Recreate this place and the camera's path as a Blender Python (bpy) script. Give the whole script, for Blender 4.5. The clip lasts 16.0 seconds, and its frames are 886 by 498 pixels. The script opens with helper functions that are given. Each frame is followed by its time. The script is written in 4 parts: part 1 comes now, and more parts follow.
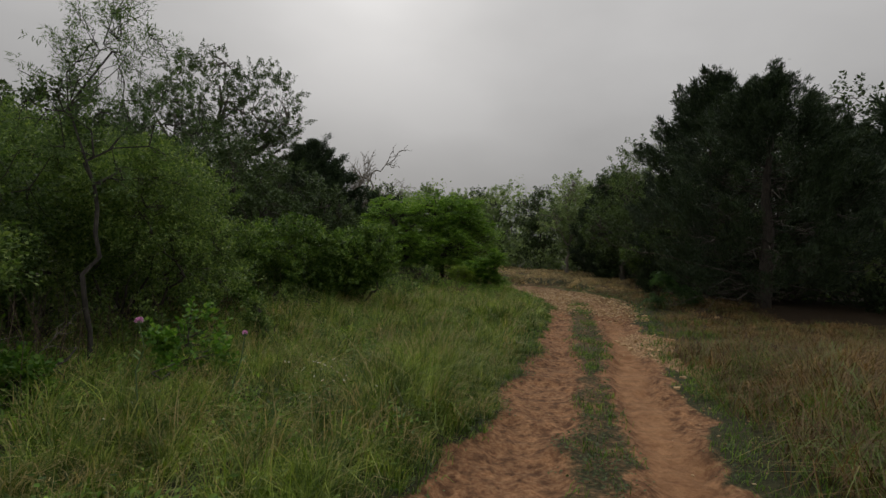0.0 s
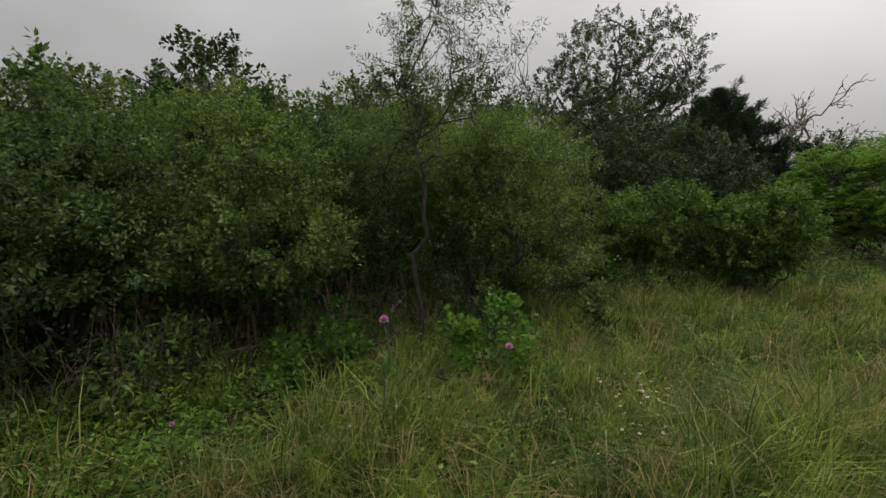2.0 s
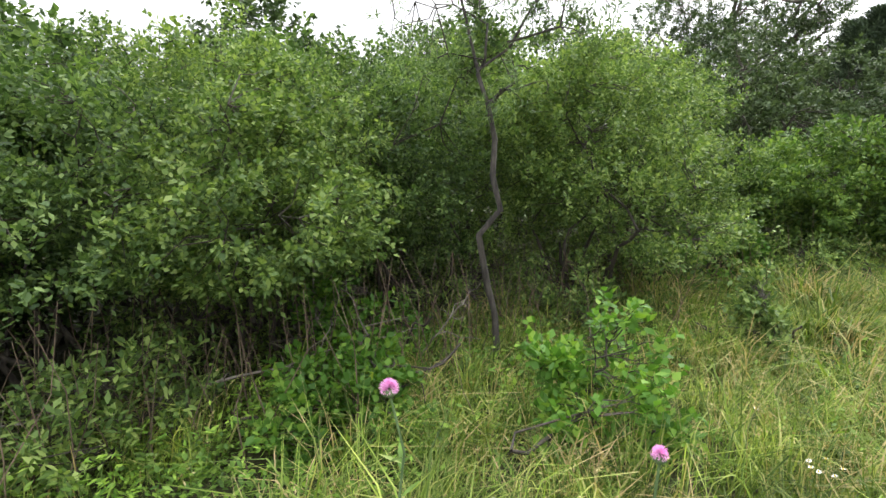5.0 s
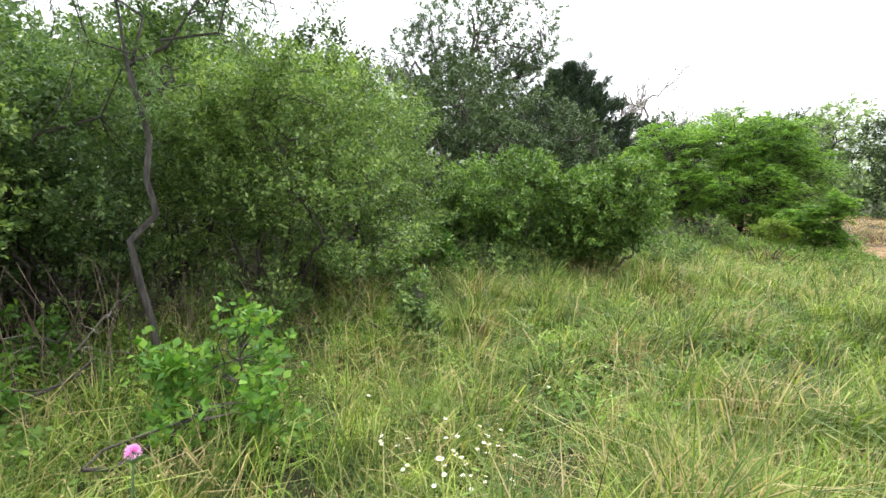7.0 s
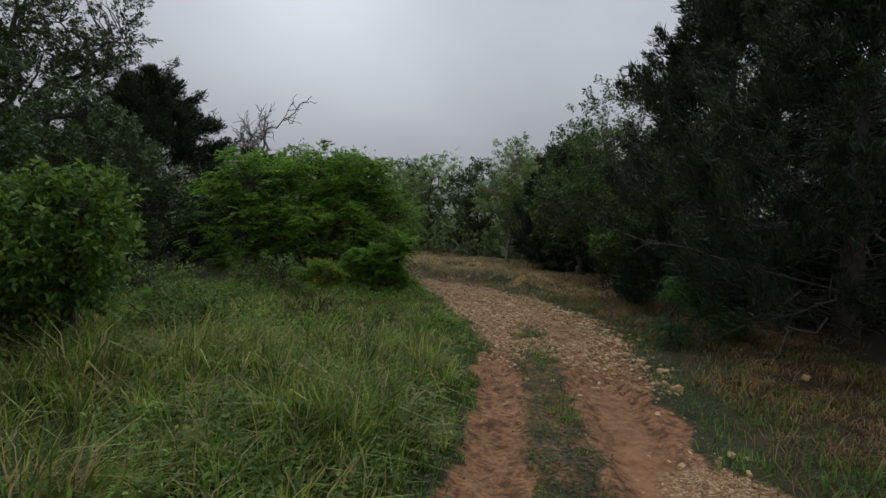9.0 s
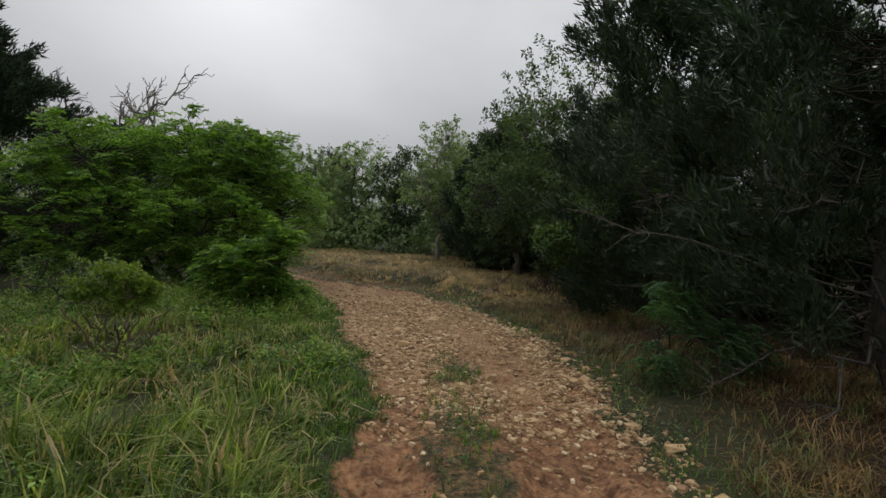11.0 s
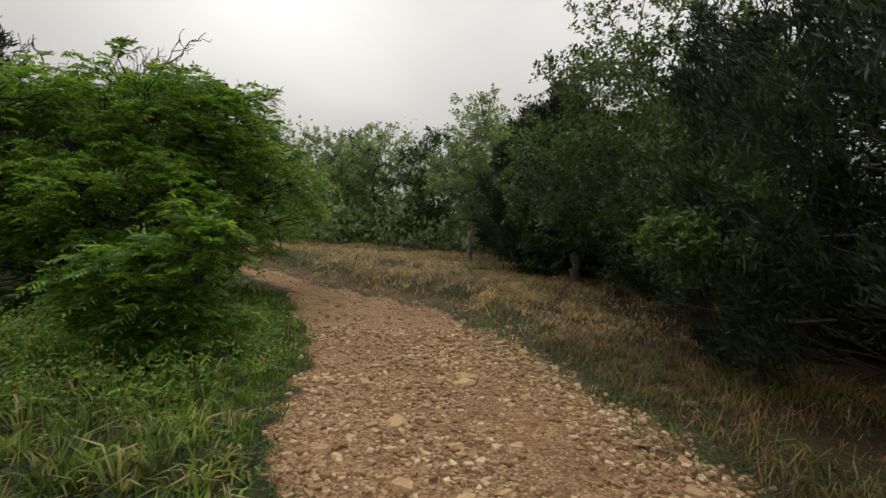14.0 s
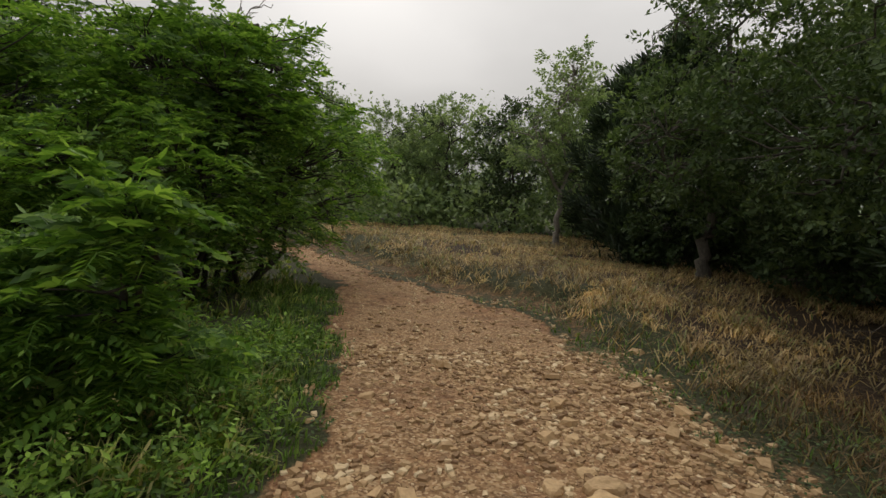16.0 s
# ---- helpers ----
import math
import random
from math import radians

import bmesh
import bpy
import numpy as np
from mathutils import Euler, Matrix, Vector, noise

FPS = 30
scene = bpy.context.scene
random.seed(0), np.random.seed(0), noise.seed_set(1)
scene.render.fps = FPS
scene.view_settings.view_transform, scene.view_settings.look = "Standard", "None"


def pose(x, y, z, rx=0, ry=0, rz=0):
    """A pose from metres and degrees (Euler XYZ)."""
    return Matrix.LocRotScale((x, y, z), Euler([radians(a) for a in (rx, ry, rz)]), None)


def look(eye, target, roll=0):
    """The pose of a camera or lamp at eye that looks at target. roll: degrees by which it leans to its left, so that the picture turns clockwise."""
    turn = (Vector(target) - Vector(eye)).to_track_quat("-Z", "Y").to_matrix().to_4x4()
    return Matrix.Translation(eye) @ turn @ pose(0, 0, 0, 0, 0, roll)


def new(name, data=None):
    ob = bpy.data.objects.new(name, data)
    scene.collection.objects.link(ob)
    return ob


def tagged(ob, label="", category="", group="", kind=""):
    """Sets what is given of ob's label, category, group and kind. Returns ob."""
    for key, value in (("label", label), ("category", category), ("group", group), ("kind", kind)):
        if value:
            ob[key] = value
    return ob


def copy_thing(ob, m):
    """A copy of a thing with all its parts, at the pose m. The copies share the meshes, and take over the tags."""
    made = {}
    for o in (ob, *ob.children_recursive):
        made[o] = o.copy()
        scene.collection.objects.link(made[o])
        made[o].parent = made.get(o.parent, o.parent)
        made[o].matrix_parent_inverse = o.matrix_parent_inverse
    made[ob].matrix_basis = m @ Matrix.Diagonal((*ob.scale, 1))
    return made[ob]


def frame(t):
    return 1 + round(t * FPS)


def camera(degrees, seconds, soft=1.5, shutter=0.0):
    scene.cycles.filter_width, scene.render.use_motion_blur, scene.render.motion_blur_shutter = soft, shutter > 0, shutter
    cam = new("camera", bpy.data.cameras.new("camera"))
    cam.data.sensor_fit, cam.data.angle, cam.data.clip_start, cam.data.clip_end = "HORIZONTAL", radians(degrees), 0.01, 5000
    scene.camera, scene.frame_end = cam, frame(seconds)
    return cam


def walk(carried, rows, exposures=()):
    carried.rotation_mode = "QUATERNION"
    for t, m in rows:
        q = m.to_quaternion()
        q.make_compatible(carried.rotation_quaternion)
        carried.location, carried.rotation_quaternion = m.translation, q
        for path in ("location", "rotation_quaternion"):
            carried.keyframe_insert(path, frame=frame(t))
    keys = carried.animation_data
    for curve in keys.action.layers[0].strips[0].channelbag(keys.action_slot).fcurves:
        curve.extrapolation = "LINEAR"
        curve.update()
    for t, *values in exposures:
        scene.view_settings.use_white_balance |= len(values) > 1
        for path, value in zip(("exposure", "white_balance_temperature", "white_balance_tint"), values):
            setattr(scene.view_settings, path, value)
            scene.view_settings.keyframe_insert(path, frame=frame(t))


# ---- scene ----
cam = camera(81.3, 16.0)
METRES, EYE, TILT, LEAN, TURN = 18.03, 1.6, 0.0, 0.0, 0.0
ROWS = [
    (0.0, 0.0, 0.0, 0.0, 0.05, -1.41, -1.85),
    (0.5, 0.0122, 0.0322, -0.0006, 13.8, -2.5, -0.6),
    (1.0, 0.0200, 0.0566, 0.0006, 29.5, -3.3, 0.2),
    (1.5, 0.0189, 0.0788, 0.0022, 39.0, -4.6, 0.0),
    (2.0, 0.0139, 0.0976, 0.0028, 43.7, -5.4, 0.5),
    (2.5, 0.0072, 0.1126, 0.0028, 49.0, -5.9, 1.2),
    (3.0, -0.0033, 0.1248, 0.0022, 51.7, -6.7, 2.1),
    (3.5, -0.0200, 0.1398, 0.0011, 54.2, -8.2, 3.4),
    (6.0, -0.0538, 0.1775, -0.0039, 50.7, -8.5, 2.1),
    (6.5, -0.0333, 0.1803, -0.0028, 40.7, -7.6, 0.6),
    (7.0, -0.0083, 0.1969, -0.0022, 29.6, -8.4, -0.5),
    (7.5, 0.0150, 0.2385, -0.0039, 11.6, -6.8, -2.2),
    (8.0, 0.0383, 0.2829, -0.0039, -1.5, -4.7, -3.2),
    (8.5, 0.064, 0.3246, -0.0036, -3.91, -3.61, -3.19),
    (9.0, 0.0824, 0.3655, -0.0058, -6.44, -3.18, -3.17),
    (9.5, 0.0985, 0.4038, -0.0076, -8.58, -3.21, -3.28),
    (10.0, 0.112, 0.4424, -0.0097, -10.43, -3.15, -3.11),
    (12.5, 0.1559, 0.6155, -0.018, -15.94, -3.2, -3.37),
    (13.0, 0.1644, 0.6478, -0.0185, -15.36, -3.27, -3.45),
    (13.5, 0.1695, 0.6801, -0.0178, -13.28, -3.71, -3.39),
    (14.0, 0.1737, 0.7128, -0.0182, -10.27, -4.04, -3.56),
    (14.5, 0.1777, 0.7441, -0.0187, -7.19, -4.6, -3.48),
    (15.0, 0.1818, 0.7765, -0.0204, -4.88, -5.49, -3.22),
    (15.5, 0.1864, 0.8078, -0.0228, -3.22, -6.06, -3.25),
    (16.0, 0.1857, 0.8373, -0.025, -1.91, -6.55, -3.01),
]
EXPOSURES = [(0.0, 0.03, 6650, 10), (1.0, 0.12, 6650, 10), (1.5, 0.27, 6650, 10), (2.5, 0.62, 6600, 10), (3.0, 0.85, 6550, 10), (3.5, 1.2, 6500, 10), (6.0, 2.7, 6250, 10), (6.5, 2.7, 6200, 10), (7.0, 2.5, 6150, 10),
             (7.5, 1.42, 6050, 10), (8.0, 0.42, 5950, 10), (8.5, 0.13, 5900, 10), (9.0, 0.13, 5900, 10), (10.0, 0.25, 6050, 10), (12.5, 0.6, 6650, 10), (14.0, 0.68, 6800, 10), (16.0, 0.57, 6800, 10)]
walk(cam, [(t, pose(0, 0, EYE, TILT, LEAN, TURN) @ pose(METRES * x, METRES * y, METRES * z, 90 + pitch, roll, yaw)) for t, x, y, z, yaw, pitch, roll in ROWS], EXPOSURES)

# ---- world and sun: a grey overcast morning, the sun low behind the cloud ahead ----
SUN_AZ, SUN_EL = radians(-8), radians(30)      # azimuth from +y towards +x
world = bpy.data.worlds.new("overcast_sky")
world.use_nodes = True
scene.world = world
wn, wl = world.node_tree.nodes, world.node_tree.links
wn.clear()


def wnode(kind, **props):
    n = wn.new(kind)
    for k, v in props.items():
        n.inputs[k].default_value = v
    return n


w_out, w_bg = wn.new("ShaderNodeOutputWorld"), wn.new("ShaderNodeBackground")
w_sky = wn.new("ShaderNodeTexSky")
w_sky.sky_type, w_sky.sun_disc = "NISHITA", False
w_sky.sun_elevation, w_sky.sun_rotation = SUN_EL, SUN_AZ
w_sky.air_density, w_sky.dust_density = 1.0, 4.0
w_grey = wnode("ShaderNodeHueSaturation", Saturation=0.12, Value=0.055)
w_co = wn.new("ShaderNodeTexCoord")
w_sep = wn.new("ShaderNodeSeparateXYZ")
w_ramp = wn.new("ShaderNodeMapRange")          # an overcast vault: three times brighter overhead than at the horizon
w_ramp.inputs["From Min"].default_value, w_ramp.inputs["From Max"].default_value = 0.0, 1.0
w_ramp.inputs["To Min"].default_value, w_ramp.inputs["To Max"].default_value = 0.20, 0.86
w_map = wn.new("ShaderNodeMapping")
w_map.inputs["Scale"].default_value = (1.5, 1.5, 3.0)
w_noise = wnode("ShaderNodeTexNoise", Scale=1.1, Detail=5.0, Roughness=0.45)
w_cr = wn.new("ShaderNodeMapRange")
w_cr.inputs["From Min"].default_value, w_cr.inputs["From Max"].default_value = 0.3, 0.7
w_cr.inputs["To Min"].default_value, w_cr.inputs["To Max"].default_value = 0.76, 1.22
w_mul = wn.new("ShaderNodeMath")
w_mul.operation = "MULTIPLY"
w_col = wn.new("ShaderNodeMix")
w_col.data_type, w_col.blend_type = "RGBA", "MULTIPLY"
w_col.inputs["Factor"].default_value = 1.0
w_col.inputs["B"].default_value = (0.985, 0.985, 1.0, 1)
w_mix = wn.new("ShaderNodeMix")
w_mix.data_type = "RGBA"
w_mix.inputs["Factor"].default_value = 0.93     # cloud over sky
wl.new(w_co.outputs["Generated"], w_sep.inputs[0])
wl.new(w_co.outputs["Generated"], w_map.inputs["Vector"])
wl.new(w_map.outputs[0], w_noise.inputs["Vector"])
wl.new(w_noise.outputs["Fac"], w_cr.inputs["Value"])
wl.new(w_sep.outputs["Z"], w_ramp.inputs["Value"])
wl.new(w_ramp.outputs[0], w_mul.inputs[0])
wl.new(w_cr.outputs[0], w_mul.inputs[1])
wl.new(w_mul.outputs[0], w_col.inputs["A"])
wl.new(w_sky.outputs[0], w_grey.inputs["Color"])
wl.new(w_grey.outputs[0], w_mix.inputs["A"])
wl.new(w_col.outputs["Result"], w_mix.inputs["B"])
wl.new(w_mix.outputs["Result"], w_bg.inputs["Color"])
wl.new(w_bg.outputs[0], w_out.inputs[0])
w_bg.inputs["Strength"].default_value = 1.0

sun = new("sun", bpy.data.lights.new("sun", "SUN"))
sun.data.energy, sun.data.angle, sun.data.color = 0.55, radians(40), (1.0, 0.96, 0.9)
sun.matrix_world = look((math.sin(SUN_AZ) * 40, math.cos(SUN_AZ) * 40, 40 * math.tan(SUN_EL) + 12), (0, 0, 0))

# ---- materials ----


def nodes_of(name):
    m = bpy.data.materials.new(name)
    m.use_nodes = True
    nt = m.node_tree
    return m, nt, nt.nodes["Principled BSDF"], nt.nodes["Material Output"]


def link(nt, a, b):
    nt.links.new(a, b)


def ramp(nt, fac, stops):
    r = nt.nodes.new("ShaderNodeValToRGB")
    e = r.color_ramp.elements
    while len(e) < len(stops):
        e.new(0.5)
    for el, (p, c) in zip(e, stops):
        el.position, el.color = p, (*c, 1)
    if fac is not None:
        link(nt, fac, r.inputs[0])
    return r.outputs[0]


def noise_tex(nt, scale, detail=4.0, rough=0.55, vec=None):
    n = nt.nodes.new("ShaderNodeTexNoise")
    n.inputs["Scale"].default_value, n.inputs["Detail"].default_value, n.inputs["Roughness"].default_value = scale, detail, rough
    if vec is None:
        vec = nt.nodes.new("ShaderNodeNewGeometry").outputs["Position"]
    link(nt, vec, n.inputs["Vector"])
    return n.outputs["Fac"]


def mixc(nt, fac, a, b, mode="MIX"):
    n = nt.nodes.new("ShaderNodeMix")
    n.data_type, n.blend_type = "RGBA", mode
    for sock, v in (("Factor", fac), ("A", a), ("B", b)):
        s = [i for i in n.inputs if i.name == sock and (i.type == "RGBA" or (sock == "Factor" and i.type == "VALUE"))][0]
        if isinstance(v, (int, float)):
            s.default_value = v
        elif isinstance(v, tuple):
            s.default_value = (*v, 1)
        else:
            link(nt, v, s)
    return [o for o in n.outputs if o.type == "RGBA"][0]


def math_n(nt, op, a, b, clamp=False):
    n = nt.nodes.new("ShaderNodeMath")
    n.operation, n.use_clamp = op, clamp
    for i, v in enumerate((a, b)):
        if isinstance(v, (int, float)):
            n.inputs[i].default_value = v
        else:
            link(nt, v, n.inputs[i])
    return n.outputs[0]


def bump(nt, bsdf, height, strength, distance):
    b = nt.nodes.new("ShaderNodeBump")
    b.inputs["Strength"].default_value, b.inputs["Distance"].default_value = strength, distance
    link(nt, height, b.inputs["Height"])
    link(nt, b.outputs[0], bsdf.inputs["Normal"])


def leaf_material(name, dark, mid, light, clear=0.3, dry=None, dry_share=0.0, patch=0.5, rough=0.55, tuft=0.0):
    """Leaves or blades: each its own shade, patches of other shades, light through the leaf."""
    m, nt, bsdf, out = nodes_of(name)
    g = nt.nodes.new("ShaderNodeNewGeometry")
    island = g.outputs["Random Per Island"]
    col = ramp(nt, island, [(0.0, dark), (0.55, mid), (1.0, light)])
    big = noise_tex(nt, patch, 3.0)
    col = mixc(nt, 0.75, col, ramp(nt, big, [(0.32, (0.50, 0.55, 0.46)), (0.68, (1.38, 1.30, 1.15))]), "MULTIPLY")
    if tuft:
        tn = noise_tex(nt, tuft, 2.0, 0.5)
        col = mixc(nt, 0.9, col, ramp(nt, tn, [(0.33, (0.42, 0.44, 0.40)), (0.5, (0.95, 0.95, 0.95)), (0.66, (1.55, 1.50, 1.40))]), "MULTIPLY")
    if dry:
        n2 = noise_tex(nt, patch * 1.7, 4.0, 0.6)
        f = math_n(nt, "ADD", n2, math_n(nt, "MULTIPLY", math_n(nt, "SUBTRACT", island, 0.5), 0.5))
        f = math_n(nt, "SUBTRACT", f, 0.78 - 0.5 * dry_share)
        f = math_n(nt, "MULTIPLY", f, 7.0, True)
        col = mixc(nt, f, col, dry)
    link(nt, col, bsdf.inputs["Base Color"])
    bsdf.inputs["Roughness"].default_value = rough
    bsdf.inputs["Specular IOR Level"].default_value = 0.3
    tr = nt.nodes.new("ShaderNodeBsdfTranslucent")
    link(nt, mixc(nt, 1.0, col, (1.25, 1.3, 0.7), "MULTIPLY"), tr.inputs["Color"])
    mx = nt.nodes.new("ShaderNodeMixShader")
    mx.inputs[0].default_value = clear
    link(nt, bsdf.outputs[0], mx.inputs[1])
    link(nt, tr.outputs[0], mx.inputs[2])
    link(nt, mx.outputs[0], out.inputs[0])
    return m


def bark_material(name, dark, light):
    m, nt, bsdf, out = nodes_of(name)
    co = nt.nodes.new("ShaderNodeTexCoord").outputs["Object"]
    mp = nt.nodes.new("ShaderNodeMapping")
    mp.inputs["Scale"].default_value = (1, 1, 0.25)
    link(nt, co, mp.inputs[0])
    a = noise_tex(nt, 34, 5, 0.6, mp.outputs[0])
    b = noise_tex(nt, 5, 3, 0.5, co)
    col = ramp(nt, a, [(0.3, dark), (0.7, light)])
    col = mixc(nt, 0.6, col, ramp(nt, b, [(0.3, (0.5, 0.5, 0.5)), (0.7, (1.2, 1.18, 1.12))]), "MULTIPLY")
    link(nt, col, bsdf.inputs["Base Color"])
    bsdf.inputs["Roughness"].default_value = 0.9
    bump(nt, bsdf, a, 0.7, 0.01)
    return m


def plain_material(name, a, b, scale=20, rough=0.8):
    m, nt, bsdf, out = nodes_of(name)
    col = ramp(nt, noise_tex(nt, scale, 4), [(0.3, a), (0.7, b)])
    rnd = nt.nodes.new("ShaderNodeObjectInfo").outputs["Random"]
    col = mixc(nt, 0.35, col, ramp(nt, rnd, [(0.0, (0.7, 0.7, 0.7)), (1.0, (1.25, 1.22, 1.18))]), "MULTIPLY")
    link(nt, col, bsdf.inputs["Base Color"])
    bsdf.inputs["Roughness"].default_value = rough
    return m


def stone_material():
    m, nt, bsdf, out = nodes_of("limestone")
    g = nt.nodes.new("ShaderNodeNewGeometry")
    isl = g.outputs["Random Per Island"]
    obj = nt.nodes.new("ShaderNodeObjectInfo").outputs["Random"]
    col = ramp(nt, isl, [(0.0, (0.20, 0.115, 0.056)), (0.45, (0.42, 0.28, 0.145)), (0.8, (0.62, 0.455, 0.26)), (1.0, (0.80, 0.67, 0.45))])
    col = mixc(nt, 0.5, col, ramp(nt, obj, [(0.0, (0.62, 0.58, 0.52)), (1.0, (1.2, 1.16, 1.1))]), "MULTIPLY")
    n = noise_tex(nt, 38, 5, 0.6)
    col = mixc(nt, 0.7, col, ramp(nt, n, [(0.3, (0.6, 0.55, 0.5)), (0.7, (1.15, 1.12, 1.08))]), "MULTIPLY")
    link(nt, col, bsdf.inputs["Base Color"])
    bsdf.inputs["Roughness"].default_value = 0.88
    bump(nt, bsdf, n, 0.5, 0.006)
    return m


def ground_material():
    """Thatch under the grass, red trodden soil in the ruts, tan gravel further on, brown litter under the cedars."""
    m, nt, bsdf, out = nodes_of("trail_ground")

    def attr(n):
        a = nt.nodes.new("ShaderNodeAttribute")
        a.attribute_name = n
        return a.outputs["Fac"]

    fine = noise_tex(nt, 26, 6, 0.65)
    mid = noise_tex(nt, 4.5, 5, 0.6)
    big = noise_tex(nt, 0.9, 4, 0.55)
    thatch = ramp(nt, fine, [(0.3, (0.020, 0.022, 0.010)), (0.55, (0.050, 0.052, 0.022)), (0.75, (0.10, 0.085, 0.042))])
    dirt = ramp(nt, fine, [(0.3, (0.120, 0.054, 0.026)), (0.5, (0.250, 0.134, 0.068)), (0.7, (0.365, 0.216, 0.116))])
    clod = noise_tex(nt, 11, 3, 0.5)
    dirt = mixc(nt, 0.85, dirt, ramp(nt, clod, [(0.36, (0.42, 0.37, 0.34)), (0.48, (0.95, 0.93, 0.92)), (0.68, (1.32, 1.28, 1.22))]), "MULTIPLY")
    dirt = mixc(nt, 0.75, dirt, ramp(nt, mid, [(0.3, (0.62, 0.58, 0.56)), (0.5, (0.98, 0.97, 0.96)), (0.72, (1.28, 1.22, 1.15))]), "MULTIPLY")
    vor = nt.nodes.new("ShaderNodeTexVoronoi")
    vor.inputs["Scale"].default_value = 62
    link(nt, nt.nodes.new("ShaderNodeNewGeometry").outputs["Position"], vor.inputs["Vector"])
    gsep = nt.nodes.new("ShaderNodeSeparateColor")
    link(nt, vor.outputs["Color"], gsep.inputs[0])
    grav = ramp(nt, gsep.outputs[0], [(0.0, (0.11, 0.058, 0.028)), (0.4, (0.28, 0.168, 0.080)), (0.75, (0.47, 0.315, 0.165)), (1.0, (0.68, 0.51, 0.31))])
    grav = mixc(nt, 0.36, grav, dirt)
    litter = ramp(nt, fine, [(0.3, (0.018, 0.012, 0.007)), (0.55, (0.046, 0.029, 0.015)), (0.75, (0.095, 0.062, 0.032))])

    def soften(a, spread=0.5):
        f = math_n(nt, "ADD", a, math_n(nt, "MULTIPLY", math_n(nt, "SUBTRACT", mid, 0.5), spread))
        f = math_n(nt, "ADD", f, math_n(nt, "MULTIPLY", math_n(nt, "SUBTRACT", fine, 0.5), spread))
        f = math_n(nt, "SUBTRACT", f, 0.35)
        return math_n(nt, "MULTIPLY", f, 3.3, True)

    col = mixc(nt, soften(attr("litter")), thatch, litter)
    lane_soil = ramp(nt, mid, [(0.3, (0.250, 0.118, 0.052)), (0.6, (0.400, 0.218, 0.108))])
    dirt = mixc(nt, math_n(nt, "MULTIPLY", attr("lane"), 0.55), dirt, lane_soil)
    col = mixc(nt, soften(attr("soil")), col, dirt)
    col = mixc(nt, soften(attr("gravel"), 0.7), col, grav)
    col = mixc(nt, 0.4, col, ramp(nt, big, [(0.3, (0.72, 0.72, 0.72)), (0.7, (1.18, 1.16, 1.14))]), "MULTIPLY")
    link(nt, col, bsdf.inputs["Base Color"])
    bsdf.inputs["Roughness"].default_value = 0.93
    bsdf.inputs["Specular IOR Level"].default_value = 0.25
    h = math_n(nt, "ADD", math_n(nt, "MULTIPLY", fine, 0.5), math_n(nt, "MULTIPLY", mid, 0.8))
    bump(nt, bsdf, h, 0.9, 0.05)
    return m


M_GROUND = ground_material()
M_STONE = stone_material()
M_OAK = leaf_material("oak_leaf", (0.034, 0.058, 0.026), (0.066, 0.106, 0.046), (0.118, 0.168, 0.078), 0.27)
M_PALEOAK = leaf_material("pale_oak_leaf", (0.050, 0.084, 0.036), (0.096, 0.150, 0.064), (0.170, 0.235, 0.108), 0.34)
M_ELM = leaf_material("elm_leaf", (0.054, 0.104, 0.030), (0.130, 0.210, 0.060), (0.275, 0.365, 0.120), 0.40, patch=1.1)
M_SUMAC = leaf_material("sumac_leaf", (0.060, 0.130, 0.026), (0.145, 0.275, 0.052), (0.300, 0.455, 0.105), 0.46)
M_CEDAR = leaf_material("cedar_spray", (0.019, 0.034, 0.020), (0.036, 0.060, 0.033), (0.064, 0.098, 0.050), 0.14)
M_MESQUITE = leaf_material("mesquite_leaf", (0.055, 0.100, 0.038), (0.105, 0.175, 0.070), (0.170, 0.250, 0.110), 0.38)
M_VINE = leaf_material("vine_leaf", (0.045, 0.115, 0.016), (0.095, 0.215, 0.032), (0.200, 0.330, 0.050), 0.40, (0.42, 0.38, 0.05), -0.1)
# distant leaves: the pale veil of air is put into the leaf colour
M_HAZE = leaf_material("hazed_far_leaf", (0.130, 0.185, 0.100), (0.215, 0.295, 0.160), (0.310, 0.395, 0.220), 0.50)
M_GRASS = leaf_material("green_grass", (0.062, 0.112, 0.020), (0.175, 0.255, 0.050), (0.380, 0.440, 0.140), 0.38, (0.47, 0.36, 0.19), 0.33, 1.0, tuft=4.0)
M_VERGE = leaf_material("verge_grass", (0.055, 0.115, 0.020), (0.120, 0.220, 0.042), (0.220, 0.320, 0.090), 0.36, (0.36, 0.30, 0.13), 0.12, 1.2, tuft=8.0)
M_DRY = leaf_material("dry_grass", (0.085, 0.050, 0.022), (0.190, 0.120, 0.055), (0.350, 0.240, 0.120), 0.26, (0.135, 0.195, 0.050), 0.34, 0.9, tuft=4.0)
M_YOUNG = leaf_material("young_leaf", (0.090, 0.150, 0.020), (0.170, 0.255, 0.036), (0.280, 0.370, 0.070), 0.38)
M_STRAW = leaf_material("straw", (0.20, 0.16, 0.07), (0.36, 0.30, 0.14), (0.50, 0.44, 0.25), 0.3)
M_HERB = leaf_material("meadow_herb", (0.060, 0.130, 0.020), (0.140, 0.255, 0.042), (0.255, 0.390, 0.075), 0.40, tuft=5.0)
M_FIELD = leaf_material("field_straw", (0.185, 0.115, 0.058), (0.395, 0.280, 0.155), (0.600, 0.480, 0.290), 0.3, (0.20, 0.27, 0.085), 0.22, 0.6, tuft=4.0)
M_CLOVER = leaf_material("low_herb", (0.050, 0.085, 0.035), (0.085, 0.135, 0.055), (0.130, 0.185, 0.085), 0.3)
